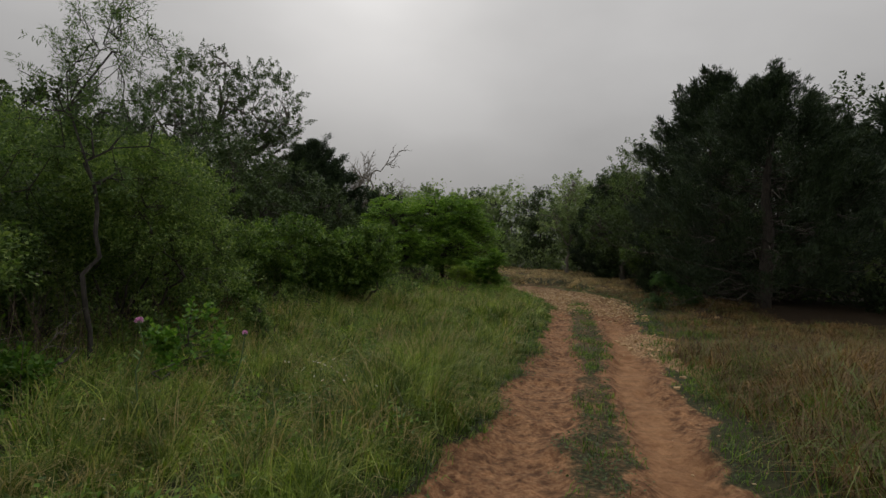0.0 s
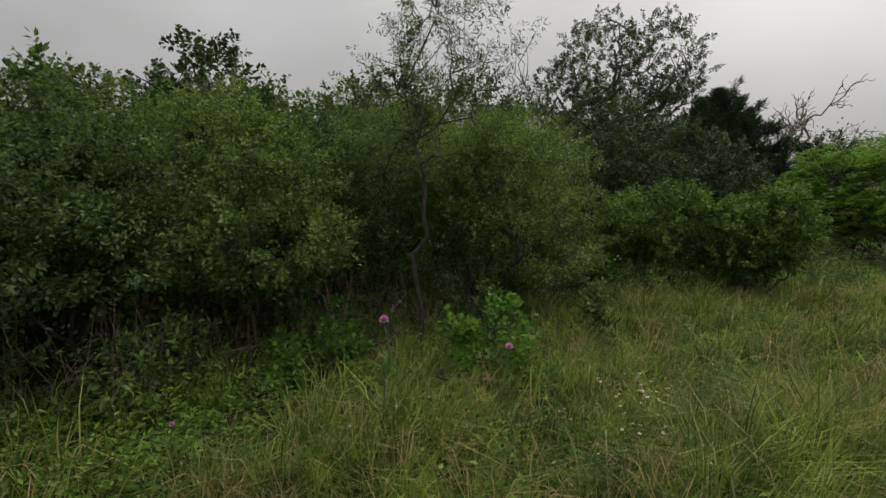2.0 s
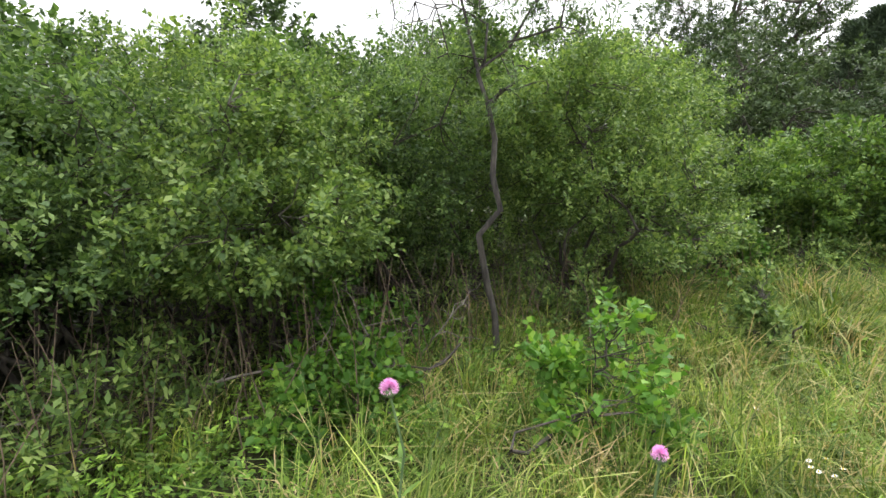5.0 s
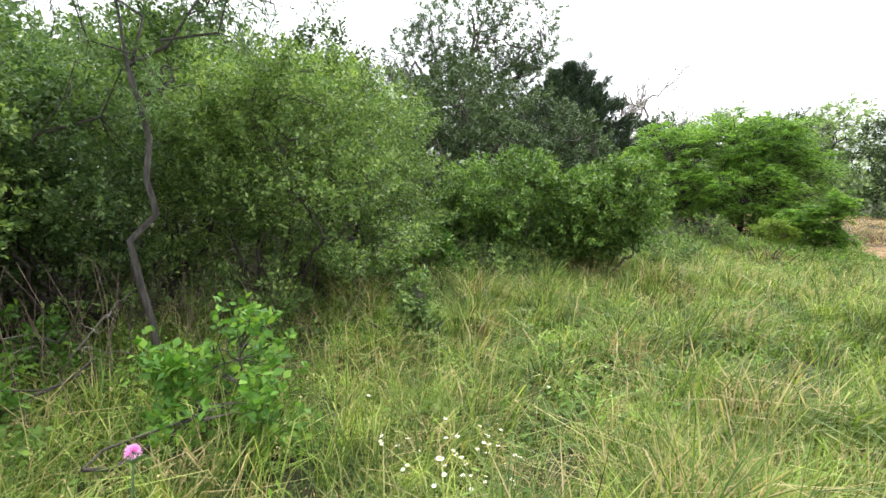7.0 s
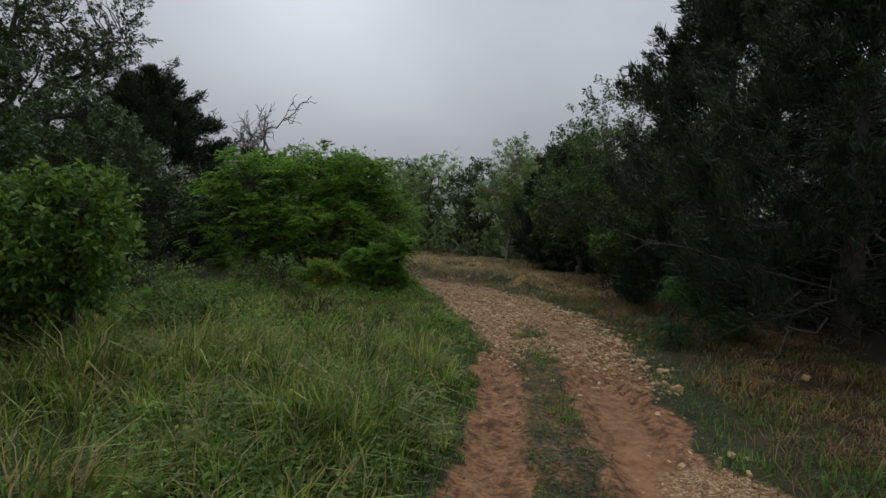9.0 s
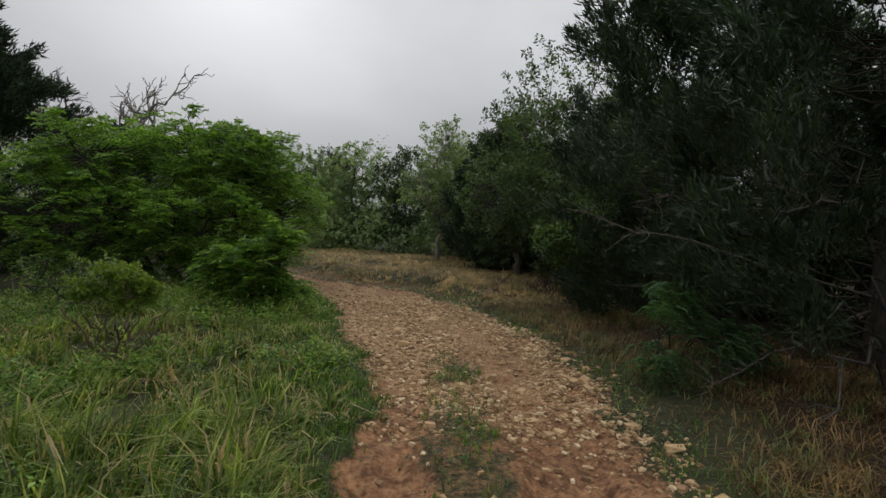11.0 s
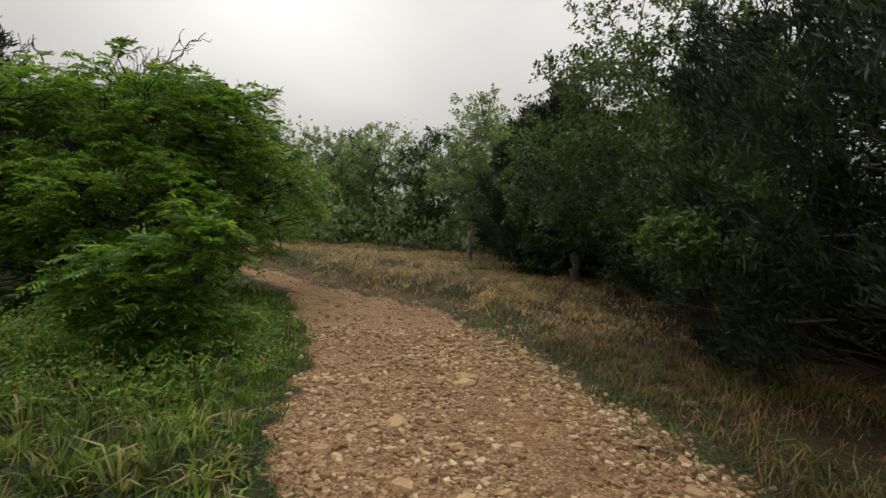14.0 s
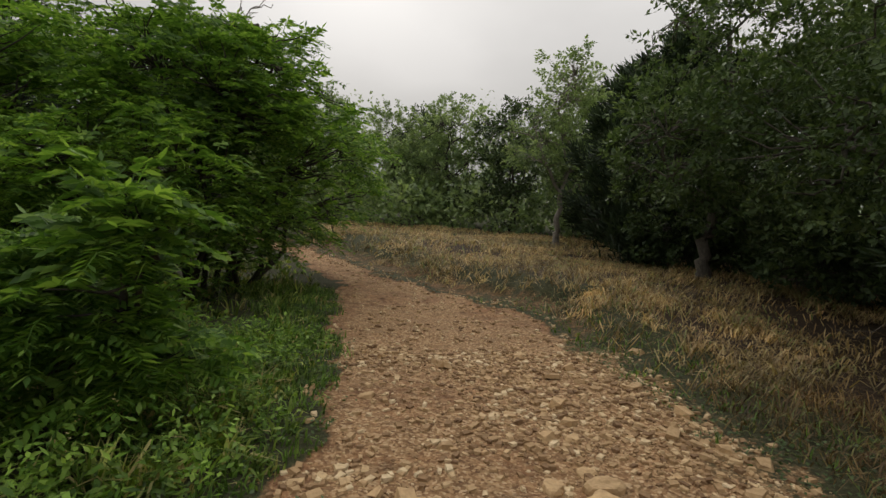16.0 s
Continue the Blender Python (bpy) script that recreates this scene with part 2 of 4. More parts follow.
M_THICKET = leaf_material("thicket_leaf", (0.036, 0.072, 0.024), (0.088, 0.152, 0.050), (0.205, 0.296, 0.104), 0.38, patch=1.1)
M_BUSH = leaf_material("bush_leaf", (0.042, 0.090, 0.020), (0.106, 0.192, 0.042), (0.230, 0.335, 0.084), 0.38, patch=1.3)
M_VERGE_LEAF = leaf_material("acacia_leaf", (0.034, 0.080, 0.032), (0.064, 0.135, 0.052), (0.100, 0.185, 0.075), 0.34)
M_TWIG = bark_material("brown_twig", (0.080, 0.055, 0.038), (0.220, 0.160, 0.110))
M_MESQBARK = bark_material("mesquite_bark", (0.012, 0.010, 0.008), (0.090, 0.080, 0.070))
M_BARK = bark_material("grey_bark", (0.045, 0.038, 0.030), (0.165, 0.145, 0.120))
M_DEAD = bark_material("dead_wood", (0.120, 0.105, 0.085), (0.330, 0.300, 0.260))
M_DULLWOOD = bark_material("dull_dead_wood", (0.05, 0.043, 0.036), (0.16, 0.14, 0.12))
M_DARKBARK = bark_material("dark_bark", (0.022, 0.018, 0.014), (0.085, 0.070, 0.056))
M_PINK = plain_material("thistle_pink", (0.78, 0.30, 0.62), (0.90, 0.52, 0.80), 60, 0.7)
M_WHITE = plain_material("white_petal", (0.72, 0.72, 0.66), (0.85, 0.85, 0.80), 60, 0.7)
M_YELLOW = plain_material("yellow_disc", (0.62, 0.42, 0.04), (0.75, 0.55, 0.08), 60, 0.7)
M_STEM = plain_material("green_stem", (0.060, 0.110, 0.040), (0.110, 0.170, 0.070), 30, 0.7)

# ---- building tools ----
RNG = np.random.default_rng(7)


def vnoise(x, y, scale, seed=0):
    """Smooth value noise in 0..1."""
    x, y = np.asarray(x, float) / scale, np.asarray(y, float) / scale
    i, j = np.floor(x).astype(np.int64), np.floor(y).astype(np.int64)
    fx, fy = x - i, y - j
    fx, fy = fx * fx * (3 - 2 * fx), fy * fy * (3 - 2 * fy)

    def h(a, b):
        k = (a * 374761393 + b * 668265263 + seed * 1442695041) & 0x7FFFFFFF
        k = ((k ^ (k >> 13)) * 1274126177) & 0x7FFFFFFF
        return ((k ^ (k >> 16)) & 0xFFFF) / 65535.0

    return (h(i, j) * (1 - fx) + h(i + 1, j) * fx) * (1 - fy) + (h(i, j + 1) * (1 - fx) + h(i + 1, j + 1) * fx) * fy


def smooth(a, b, v):
    t = np.clip((v - a) / (b - a), 0, 1)
    return t * t * (3 - 2 * t)


def mesh_np(name, verts, *faces):
    """A mesh from arrays: vertices (n, 3) and any number of face arrays (m, k)."""
    me = bpy.data.meshes.new(name)
    verts = np.asarray(verts, np.float32)
    faces = [np.asarray(f, np.int32) for f in faces if len(f)]
    me.vertices.add(len(verts))
    me.vertices.foreach_set("co", verts.ravel())
    n_poly, n_loop = sum(len(f) for f in faces), sum(f.size for f in faces)
    me.loops.add(n_loop)
    me.loops.foreach_set("vertex_index", np.concatenate([f.ravel() for f in faces]))
    me.polygons.add(n_poly)
    sizes = np.concatenate([np.full(len(f), f.shape[1], np.int32) for f in faces])
    me.polygons.foreach_set("loop_start", np.concatenate(([0], np.cumsum(sizes)[:-1])).astype(np.int32))
    me.update(calc_edges=True)
    return me


def part_np(name, verts, faces, material, parent=None, label="", smooth_shade=False):
    me = mesh_np(name, verts, *faces)
    me.materials.append(material)
    if smooth_shade:
        me.polygons.foreach_set("use_smooth", np.ones(len(me.polygons), bool))
    ob = new(name, me)
    ob.parent = parent
    if label:
        tagged(ob, label)
    return ob


def unit(v):
    return v / np.maximum(np.linalg.norm(v, axis=-1, keepdims=True), 1e-9)


def leaves(base, axis, normal, length, width, fold=0.12):
    """Diamond leaves of two triangles: base point, axis, face normal, length, width."""
    n = len(base)
    axis = unit(axis)
    side = unit(np.cross(axis, normal))
    up = np.cross(side, axis)
    L, W = np.broadcast_to(length, n)[:, None], np.broadcast_to(width, n)[:, None]
    v = np.empty((n, 4, 3))
    v[:, 0] = base
    v[:, 1] = base + axis * L * 0.45 + side * W * 0.5 + up * W * fold
    v[:, 2] = base + axis * L
    v[:, 3] = base + axis * L * 0.45 - side * W * 0.5 + up * W * fold
    k = np.arange(n)[:, None] * 4
    f = np.concatenate([k + [0, 1, 2], k + [0, 2, 3]], 1).reshape(-1, 3)
    return v.reshape(-1, 3), f


def join(pieces):
    vs, fs, at = [], {}, 0
    for v, *faces in pieces:
        vs.append(v)
        for f in faces:
            fs.setdefault(np.shape(f)[1], []).append(np.asarray(f) + at)
        at += len(v)
    return np.concatenate(vs), [np.concatenate(f) for f in fs.values()]


def tube(points, radii, sides=6):
    """A tapered tube along points."""
    p = np.asarray(points, float)
    r = np.asarray(radii, float)
    d = unit(np.gradient(p, axis=0))
    ref = np.where(np.abs(d[:, 2:3]) > 0.9, [[1.0, 0, 0]], [[0, 0, 1.0]])
    a = unit(np.cross(d, ref))
    b = np.cross(d, a)
    ang = np.linspace(0, 2 * np.pi, sides, endpoint=False)
    ring = p[:, None] + r[:, None, None] * (np.cos(ang)[None, :, None] * a[:, None] + np.sin(ang)[None, :, None] * b[:, None])
    m = len(p)
    i, j = np.meshgrid(np.arange(m - 1), np.arange(sides), indexing="ij")
    q = np.stack([i * sides + j, i * sides + (j + 1) % sides, (i + 1) * sides + (j + 1) % sides, (i + 1) * sides + j], -1).reshape(-1, 4)
    return ring.reshape(-1, 3), q


def bent(a, b, rng, n=5, wob=0.08, sag=0.0):
    """Points of a crooked branch from a to b."""
    a, b = np.asarray(a, float), np.asarray(b, float)
    t = np.linspace(0, 1, n)[:, None]
    L = np.linalg.norm(b - a)
    p = a + (b - a) * t + rng.normal(0, wob * L, (n, 3)) * np.sin(np.pi * t)
    p[:, 2] += sag * L * np.sin(np.pi * t[:, 0])
    return p


def rand_dirs(rng, n):
    return unit(rng.normal(0, 1, (n, 3)))

# ---- plan of the trail: left and right edge, grass strip between the ruts, lie of the land ----
EDGE_L = ([-30, 0, 3.3, 4, 6, 8.2, 10, 12.3, 14, 16, 18, 20.7, 23.5, 24.7, 28.7, 33, 45], [-10, -1.15, -.05, .25, .85, 1.6, 2.06, 2.6, 2.95, 2.8, 2.85, 2.4, 1.95, 1.65, -.2, -4, -18])
EDGE_R = ([-30, 0, 3.4, 4.6, 8.4, 11, 12, 13.7, 16, 17, 19, 21.5, 22.4, 23.8, 25.2, 29, 33, 45], [-8, .95, 2.1, 2.45, 3.4, 4.15, 4.45, 4.9, 5.12, 5.08, 5.0, 4.78, 4.4, 3.4, 2.45, .5, -2.6, -15])
STRIP_L = ([-30, 0, 3.3, 5.6, 8.26, 11.1, 14.4, 15.2], [-8.7, -.1, .79, 1.4, 2.13, 2.72, 3.5, 3.75])
STRIP_R = ([-30, 0, 3.4, 5.65, 8.3, 10.3, 12.5, 14.2, 15.2], [-8.2, .5, 1.42, 1.93, 2.72, 3.25, 3.8, 4.1, 3.8])


def along(table, y):
    return np.interp(y, *table)


def road_side(x, y):
    """Metres outside the trail: negative on it; and which side (-1 left, 1 right)."""
    L, R = along(EDGE_L, y), along(EDGE_R, y)
    k = np.where(y > 22, 0.62, 0.95)
    ragged = 0.22 * (vnoise(x, y, 0.8, 5) - 0.5) + 0.26 * (vnoise(x, y, 0.21, 6) - 0.5)
    return np.maximum(L - x, x - R) * k + ragged, np.where(x > (L + R) / 2, 1, -1)


def in_strip(x, y):
    a, b = along(STRIP_L, y), along(STRIP_R, y)
    return (np.minimum(x - a, b - x) + 0.16 * (vnoise(x, y, 0.6, 7) - 0.5) + 0.20 * (vnoise(x, y, 0.17, 8) - 0.5) - 0.05) * (y < 15.2) - 5.0 * (y >= 15.2)


def land(x, y):
    """Height of the ground."""
    x, y = np.asarray(x, float), np.asarray(y, float)
    z = np.interp(y, [-5, 0, 4, 8, 11, 16, 18, 22.5, 27, 60], [0, 0, -.05, -.15, -.18, -.17, -.27, -.5, -.66, -.95])
    d, side = road_side(x, y)
    s = in_strip(x, y)
    near = np.clip(1 - np.abs(d) / 30, 0, 1)
    rut = smooth(0.08, -0.25, d) * smooth(0.08, -0.18, s)
    gravel = smooth(12.5, 15.5, y)
    z = z - rut * (0.055 * (1 - gravel) + 0.02 * gravel)
    dent = smooth(0.62, 0.78, vnoise(x, y, 0.24, 85)) + 0.6 * smooth(0.6, 0.8, vnoise(x, y, 0.42, 86))
    z = z - 0.032 * dent * rut * (1 - gravel) + (vnoise(x, y, 0.16, 1) - 0.5) * 0.045 * rut * (1 - 0.6 * gravel) + (vnoise(x, y, 0.45, 2) - 0.5) * 0.04 * near
    lane = (x - along(STRIP_R, y) - 0.30) / 0.24
    z = z - 0.030 * smooth(1.15, 0.75, np.abs(lane)) * (1 - gravel) + 0.030 * np.exp(-((np.abs(lane) - 1.35) / 0.22) ** 2) * (1 - gravel) * (rut > 0.1)
    z = z + (vnoise(x, y, 2.3, 3) - 0.5) * 0.14 * smooth(0.2, 1.5, d)
    bank = smooth(0.25, 1.15, d + 0.35 * (vnoise(x, y, 1.1, 4) - 0.5)) * (side > 0) * smooth(18.5, 22.5, y)
    z = z + bank * (0.36 - 0.026 * np.clip(d - 1, 0, 9))
    z = z + 0.12 * smooth(0.3, 2.5, d) * (side > 0) * smooth(20, 15, y)
    return z


def ground_at(x, y):
    return float(land(np.array([x]), np.array([y]))[0])


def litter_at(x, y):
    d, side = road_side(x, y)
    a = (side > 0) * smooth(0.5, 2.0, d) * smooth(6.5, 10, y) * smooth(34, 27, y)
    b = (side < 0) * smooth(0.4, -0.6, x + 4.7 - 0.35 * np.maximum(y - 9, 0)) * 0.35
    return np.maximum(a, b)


def graded(lo, hi, step, far, grow=1.22):
    mid_ = list(np.arange(lo, hi, step))
    right, s = [hi], step
    while right[-1] < far:
        s *= grow
        right.append(right[-1] + s)
    left, s = [lo], step
    while left[-1] > -far:
        s *= grow
        left.append(left[-1] - s)
    return np.array(left[:0:-1] + mid_ + right)


def build_ground():
    gx, gy = graded(-3.0, 7.5, 0.075, 900), graded(1.0, 27, 0.08, 900)
    X, Y = np.meshgrid(gx, gy)
    x, y = X.ravel(), Y.ravel()
    v = np.stack([x, y, land(x, y)], 1)
    ny, nx = X.shape
    i, j = np.meshgrid(np.arange(ny - 1), np.arange(nx - 1), indexing="ij")
    f = np.stack([i * nx + j, i * nx + j + 1, (i + 1) * nx + j + 1, (i + 1) * nx + j], -1).reshape(-1, 4)
    ob = part_np("ground", v, [f], M_GROUND, smooth_shade=True)
    tagged(ob, "sloping ground with a red soil and gravel trail", "ground", kind="structure")
    d, side = road_side(x, y)
    s = in_strip(x, y)
    on = smooth(0.15, -0.12, d)
    gravel = smooth(12.0, 15.0, y + 1.2 * (vnoise(x, y, 0.8, 9) - 0.5)) * on
    patch = smooth(1.0, 0.6, np.hypot((x - 3.75) / 0.75, (y - 8.0) / 2.6))
    verge_g = smooth(0.75, 0.1, d) * (side > 0) * smooth(13, 15, y) * smooth(22, 20, y)
    cut = smooth(0.0, 0.3, d) * smooth(1.0, 0.5, d) * (side > 0) * smooth(19, 21, y)
    soil = np.maximum(on * smooth(0.16, -0.10, s), cut * 0.45)
    soil = np.maximum(soil, on * 0.44)
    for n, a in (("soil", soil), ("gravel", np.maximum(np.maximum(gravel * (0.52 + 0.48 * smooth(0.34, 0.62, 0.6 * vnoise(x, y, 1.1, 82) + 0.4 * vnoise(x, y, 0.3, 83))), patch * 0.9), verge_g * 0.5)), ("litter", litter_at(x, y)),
                 ("lane", smooth(1.15, 0.7, np.abs((x - along(STRIP_R, y) - 0.30) / 0.20) + 0.5 * (vnoise(x, y, 0.5, 84) - 0.5)) * smooth(13, 10, y))):
        at = ob.data.attributes.new(n, "FLOAT", "POINT")
        at.data.foreach_set("value", a.astype(np.float32))
    return ob


GROUND = build_ground()

# ---- grasses ----


def blades(x, y, height, width, rng, lean=0.45, az=None):
    """Bent, tapering blades that stand on the ground; az: the way each one leans."""
    n = len(x)
    if az is None:
        az = rng.uniform(0, 2 * np.pi, n)
    az = np.where(rng.random(n) < 0.25, 0.6 + rng.normal(0, 0.7, n), az)
    ln = np.abs(rng.normal(lean, 0.35, n))
    dirn = np.stack([np.cos(az), np.sin(az), np.zeros(n)], 1)
    wid = np.stack([-np.sin(az), np.cos(az), np.zeros(n)], 1)
    tw = rng.uniform(-1.2, 1.2, n)[:, None]
    wid = wid * np.cos(tw) + dirn * np.sin(tw)
    base = np.stack([x, y, land(x, y) - 0.01], 1)
    h, w = height[:, None], width[:, None]
    l = ln[:, None]
    up = np.array([0, 0, 1.0])
    p1 = base + up * h * 0.55 + dirn * h * l * 0.28
    p2 = base + up * h * np.clip(1.0 - 0.35 * l * l, 0.25, 1) + dirn * h * l * 0.95
    v = np.stack([base - wid * w * 0.5, base + wid * w * 0.5, p1 - wid * w * 0.4, p1 + wid * w * 0.4, p2], 1)
    k = np.arange(n)[:, None] * 5
    f = np.concatenate([k + [0, 1, 3], k + [0, 3, 2], k + [2, 3, 4]], 1).reshape(-1, 3)
    return v.reshape(-1, 3), f


def scatter(n, x0, x1, y0, y1, keep, rng):
    x, y = rng.uniform(x0, x1, n), rng.uniform(y0, y1, n)
    k = rng.random(n) < keep(x, y)
    return x[k], y[k]


def tufted(x, y, rng, spread=0.05, per=3):
    """Gathers blades into tufts."""
    x = np.repeat(x, per) + rng.normal(0, spread, len(x) * per)
    y = np.repeat(y, per) + rng.normal(0, spread, len(y) * per)
    return x, y


def grass_object(name, label, pieces, material):
    v, f = join(pieces)
    return tagged(part_np(name, v, f, material), label, "grass", kind="stuff")


def meadow():
    rng = np.random.default_rng(11)

    def keep(x, y):
        d, side = road_side(x, y)
        edge = -4.3 + 0.30 * np.maximum(y - 9, 0)
        k = (side < 0) * smooth(0.0, 0.25, d) * smooth(edge - 1.6, edge + 0.3, x)
        foot = smooth(edge + 2.1, edge + 0.9, x) * smooth(7.0, 5.6, y)
        return k * (1 - 0.65 * foot) * (0.08 + 0.92 * smooth(0.38, 0.64, 0.5 * vnoise(x, y, 0.55, 21) + 0.5 * vnoise(x, y, 0.22, 24)))

    out = []
    for n, y0, y1, w in ((32000, 1.2, 7, 0.0095), (24000, 7, 13, 0.015), (14000, 13, 20, 0.022), (5000, 20, 27, 0.028)):
        x, y = scatter(n // 2, -6.8, 3.0, y0, y1, keep, rng)
        per = 10
        m = len(x)
        out_az = rng.uniform(0, 2 * np.pi, m * per)
        off = np.abs(rng.normal(0, 0.05, m * per))
        x, y = np.repeat(x, per) + np.cos(out_az) * off, np.repeat(y, per) + np.sin(out_az) * off
        d, _ = road_side(x, y)
        tuft = np.repeat(rng.uniform(0.5, 1.55, m), per)
        tall = 0.12 + 0.22 * vnoise(x, y, 1.3, 22) + 0.16 * smooth(0.45, 0.75, vnoise(x, y, 0.4, 23))
        h = 1.15 * tall * smooth(-0.25, 0.8, d) * (1 - 0.62 * smooth(11.5, 14.5, y)) * tuft * rng.uniform(0.6, 1.2, len(x)) + 0.05
        out.append(blades(x, y, h, np.full(len(x), w) * rng.uniform(0.4, 1.25, len(x)), rng, 0.85, out_az))
    grass_object("meadow_grass", "long green meadow grass with straw-coloured patches", out, M_GRASS)


def seed_stalks():
    """Tall thin straw stalks with drooping seed heads above the grass."""
    rng = np.random.default_rng(15)

    def keep(x, y):
        d, side = road_side(x, y)
        return (side < 0) * smooth(0.5, 1.0, d) * smooth(-5.2, -3.6, x - 0.30 * np.maximum(y - 9, 0)) * (0.2 + smooth(0.45, 0.7, vnoise(x, y, 1.2, 26))) * (1 - 0.9 * smooth(-2.0, -2.8, x) * smooth(7.5, 6.0, y))

    x, y = scatter(5200, -6, 2.6, 1.5, 18, keep, rng)
    h = rng.uniform(0.32, 0.62, len(x))
    v1, f1 = blades(x, y, h, np.full(len(x), 0.005), rng, 0.35)
    tops = v1.reshape(-1, 5, 3)[:, 4]
    per = 7
    b = np.repeat(tops, per, 0) + rng.normal(0, 0.018, (len(tops) * per, 3))
    v2, f2 = leaves(b, rng.normal(0, 0.6, (len(b), 3)) + [0, 0, -0.5], rng.normal(0, 1, (len(b), 3)), 0.02, 0.007)
    grass_object("seed_stalk_grass", "straw-coloured seed stalks above the meadow", [(v1, f1), (v2, f2)], M_STRAW)


def verge():
    rng = np.random.default_rng(12)

    def keep(x, y):
        d, side = road_side(x, y)
        s = in_strip(x, y)
        left = (side < 0) * smooth(-0.05, 0.1, d) * smooth(1.1, 0.5, d)
        strip = smooth(-0.06, 0.10, s) * (0.08 + 0.55 * smooth(0.42, 0.65, vnoise(x, y, 0.4, 31))) * smooth(15.2, 13.5, y)
        right = (side > 0) * smooth(0.0, 0.2, d) * (smooth(1.9, 0.9, d) * smooth(13, 10, y) + smooth(1.1, 0.4, d) * smooth(10, 13, y)) * (0.12 + 0.35 * smooth(9, 6.5, y) + 0.55 * smooth(0.45, 0.6, vnoise(x, y, 0.6, 32))) * smooth(24, 20, y) * (1 - 0.5 * smooth(8.5, 11, y))
        return np.clip(left * 0.9 + strip * 0.8 + right * 0.8, 0, 1)

    out = []
    for n, y0, y1, w in ((12000, 0.8, 7, 0.008), (14000, 7, 15, 0.010), (9000, 15, 23, 0.014)):
        x, y = scatter(n * 2, -2, 8.0, y0, y1, keep, rng)
        x, y = tufted(x, y, rng, 0.035, 4)
        h = rng.uniform(0.035, 0.11, len(x)) * (0.6 + 0.9 * vnoise(x, y, 0.6, 33))
        d, side = road_side(x, y)
        h *= 1 + (0.9 + 1.2 * smooth(9, 6.5, y)) * (side > 0) * smooth(0.2, 1.0, d) * smooth(13, 9, y) + 0.8 * (side < 0) * smooth(0.3, 0.9, d)
        out.append(blades(x, y, h, np.full(len(x), w), rng, 0.6))
    grass_object("verge_grass", "short green grass along the trail and between the ruts", out, M_VERGE)


def herbs():
    """Low leafy weeds at the foot of the verge and on the strip."""
    rng = np.random.default_rng(13)

    def keep(x, y):
        d, side = road_side(x, y)
        s = in_strip(x, y)
        v = smooth(0.45, 0.6, vnoise(x, y, 0.8, 41))
        return np.clip((side < 0) * smooth(-0.15, 0.1, d) * smooth(1.3, 0.7, d) * (0.3 + v) + smooth(-0.1, 0.1, s) * (0.2 + v) * 0.7
                       + (side > 0) * smooth(-0.05, 0.2, d) * smooth(1.6, 0.8, d) * v * 0.7, 0, 1)

    x, y = scatter(60000, -1.5, 7, 1, 23, keep, rng)
    x, y = tufted(x, y, rng, 0.03, 3)
    n = len(x)
    b = np.stack([x, y, land(x, y) + rng.uniform(0.005, 0.06, n)], 1)
    ax = rng.normal(0, 1, (n, 3)) * [1, 1, 0.35]
    nm = rng.normal(0, 0.45, (n, 3)) + [0, 0, 1]
    v, f = leaves(b, ax, nm, rng.uniform(0.015, 0.04, n), rng.uniform(0.010, 0.022, n))
    tagged(part_np("low_weeds", v, [f], M_CLOVER), "low grey-green leafy weeds beside the ruts", "weeds", kind="stuff")


def meadow_herbs():
    """Broad-leaved weeds between the grasses."""
    rng = np.random.default_rng(16)

    def keep(x, y):
        d, side = road_side(x, y)
        edge = -4.4 + 0.30 * np.maximum(y - 9, 0)
        return (side < 0) * smooth(0.1, 0.5, d) * smooth(edge - 1.0, edge + 0.3, x) * np.maximum(smooth(0.36, 0.58, vnoise(x, y, 0.8, 45)), smooth(edge + 2.1, edge + 0.9, x) * smooth(7.0, 5.6, y))

    x, y = scatter(30000, -6, 3, 1.2, 20, keep, rng)
    m, per = len(x), 11
    h = rng.uniform(0.06, 0.36, m)
    z = land(x, y)
    t = rng.random((m, per))
    b = np.stack([x[:, None] + rng.normal(0, 0.035, (m, per)), y[:, None] + rng.normal(0, 0.035, (m, per)), z[:, None] + h[:, None] * t], -1).reshape(-1, 3)
    n = len(b)
    ax = rng.normal(0, 1, (n, 3)) * [1, 1, 0.3] + [0, 0, 0.25]
    v, f = leaves(b, ax, rng.normal(0, 0.4, (n, 3)) + [0, 0, 1], rng.uniform(0.025, 0.075, n), rng.uniform(0.012, 0.030, n))
    tagged(part_np("meadow_weeds", v, [f], M_HERB), "leafy green weeds among the meadow grass", "weeds", kind="stuff")


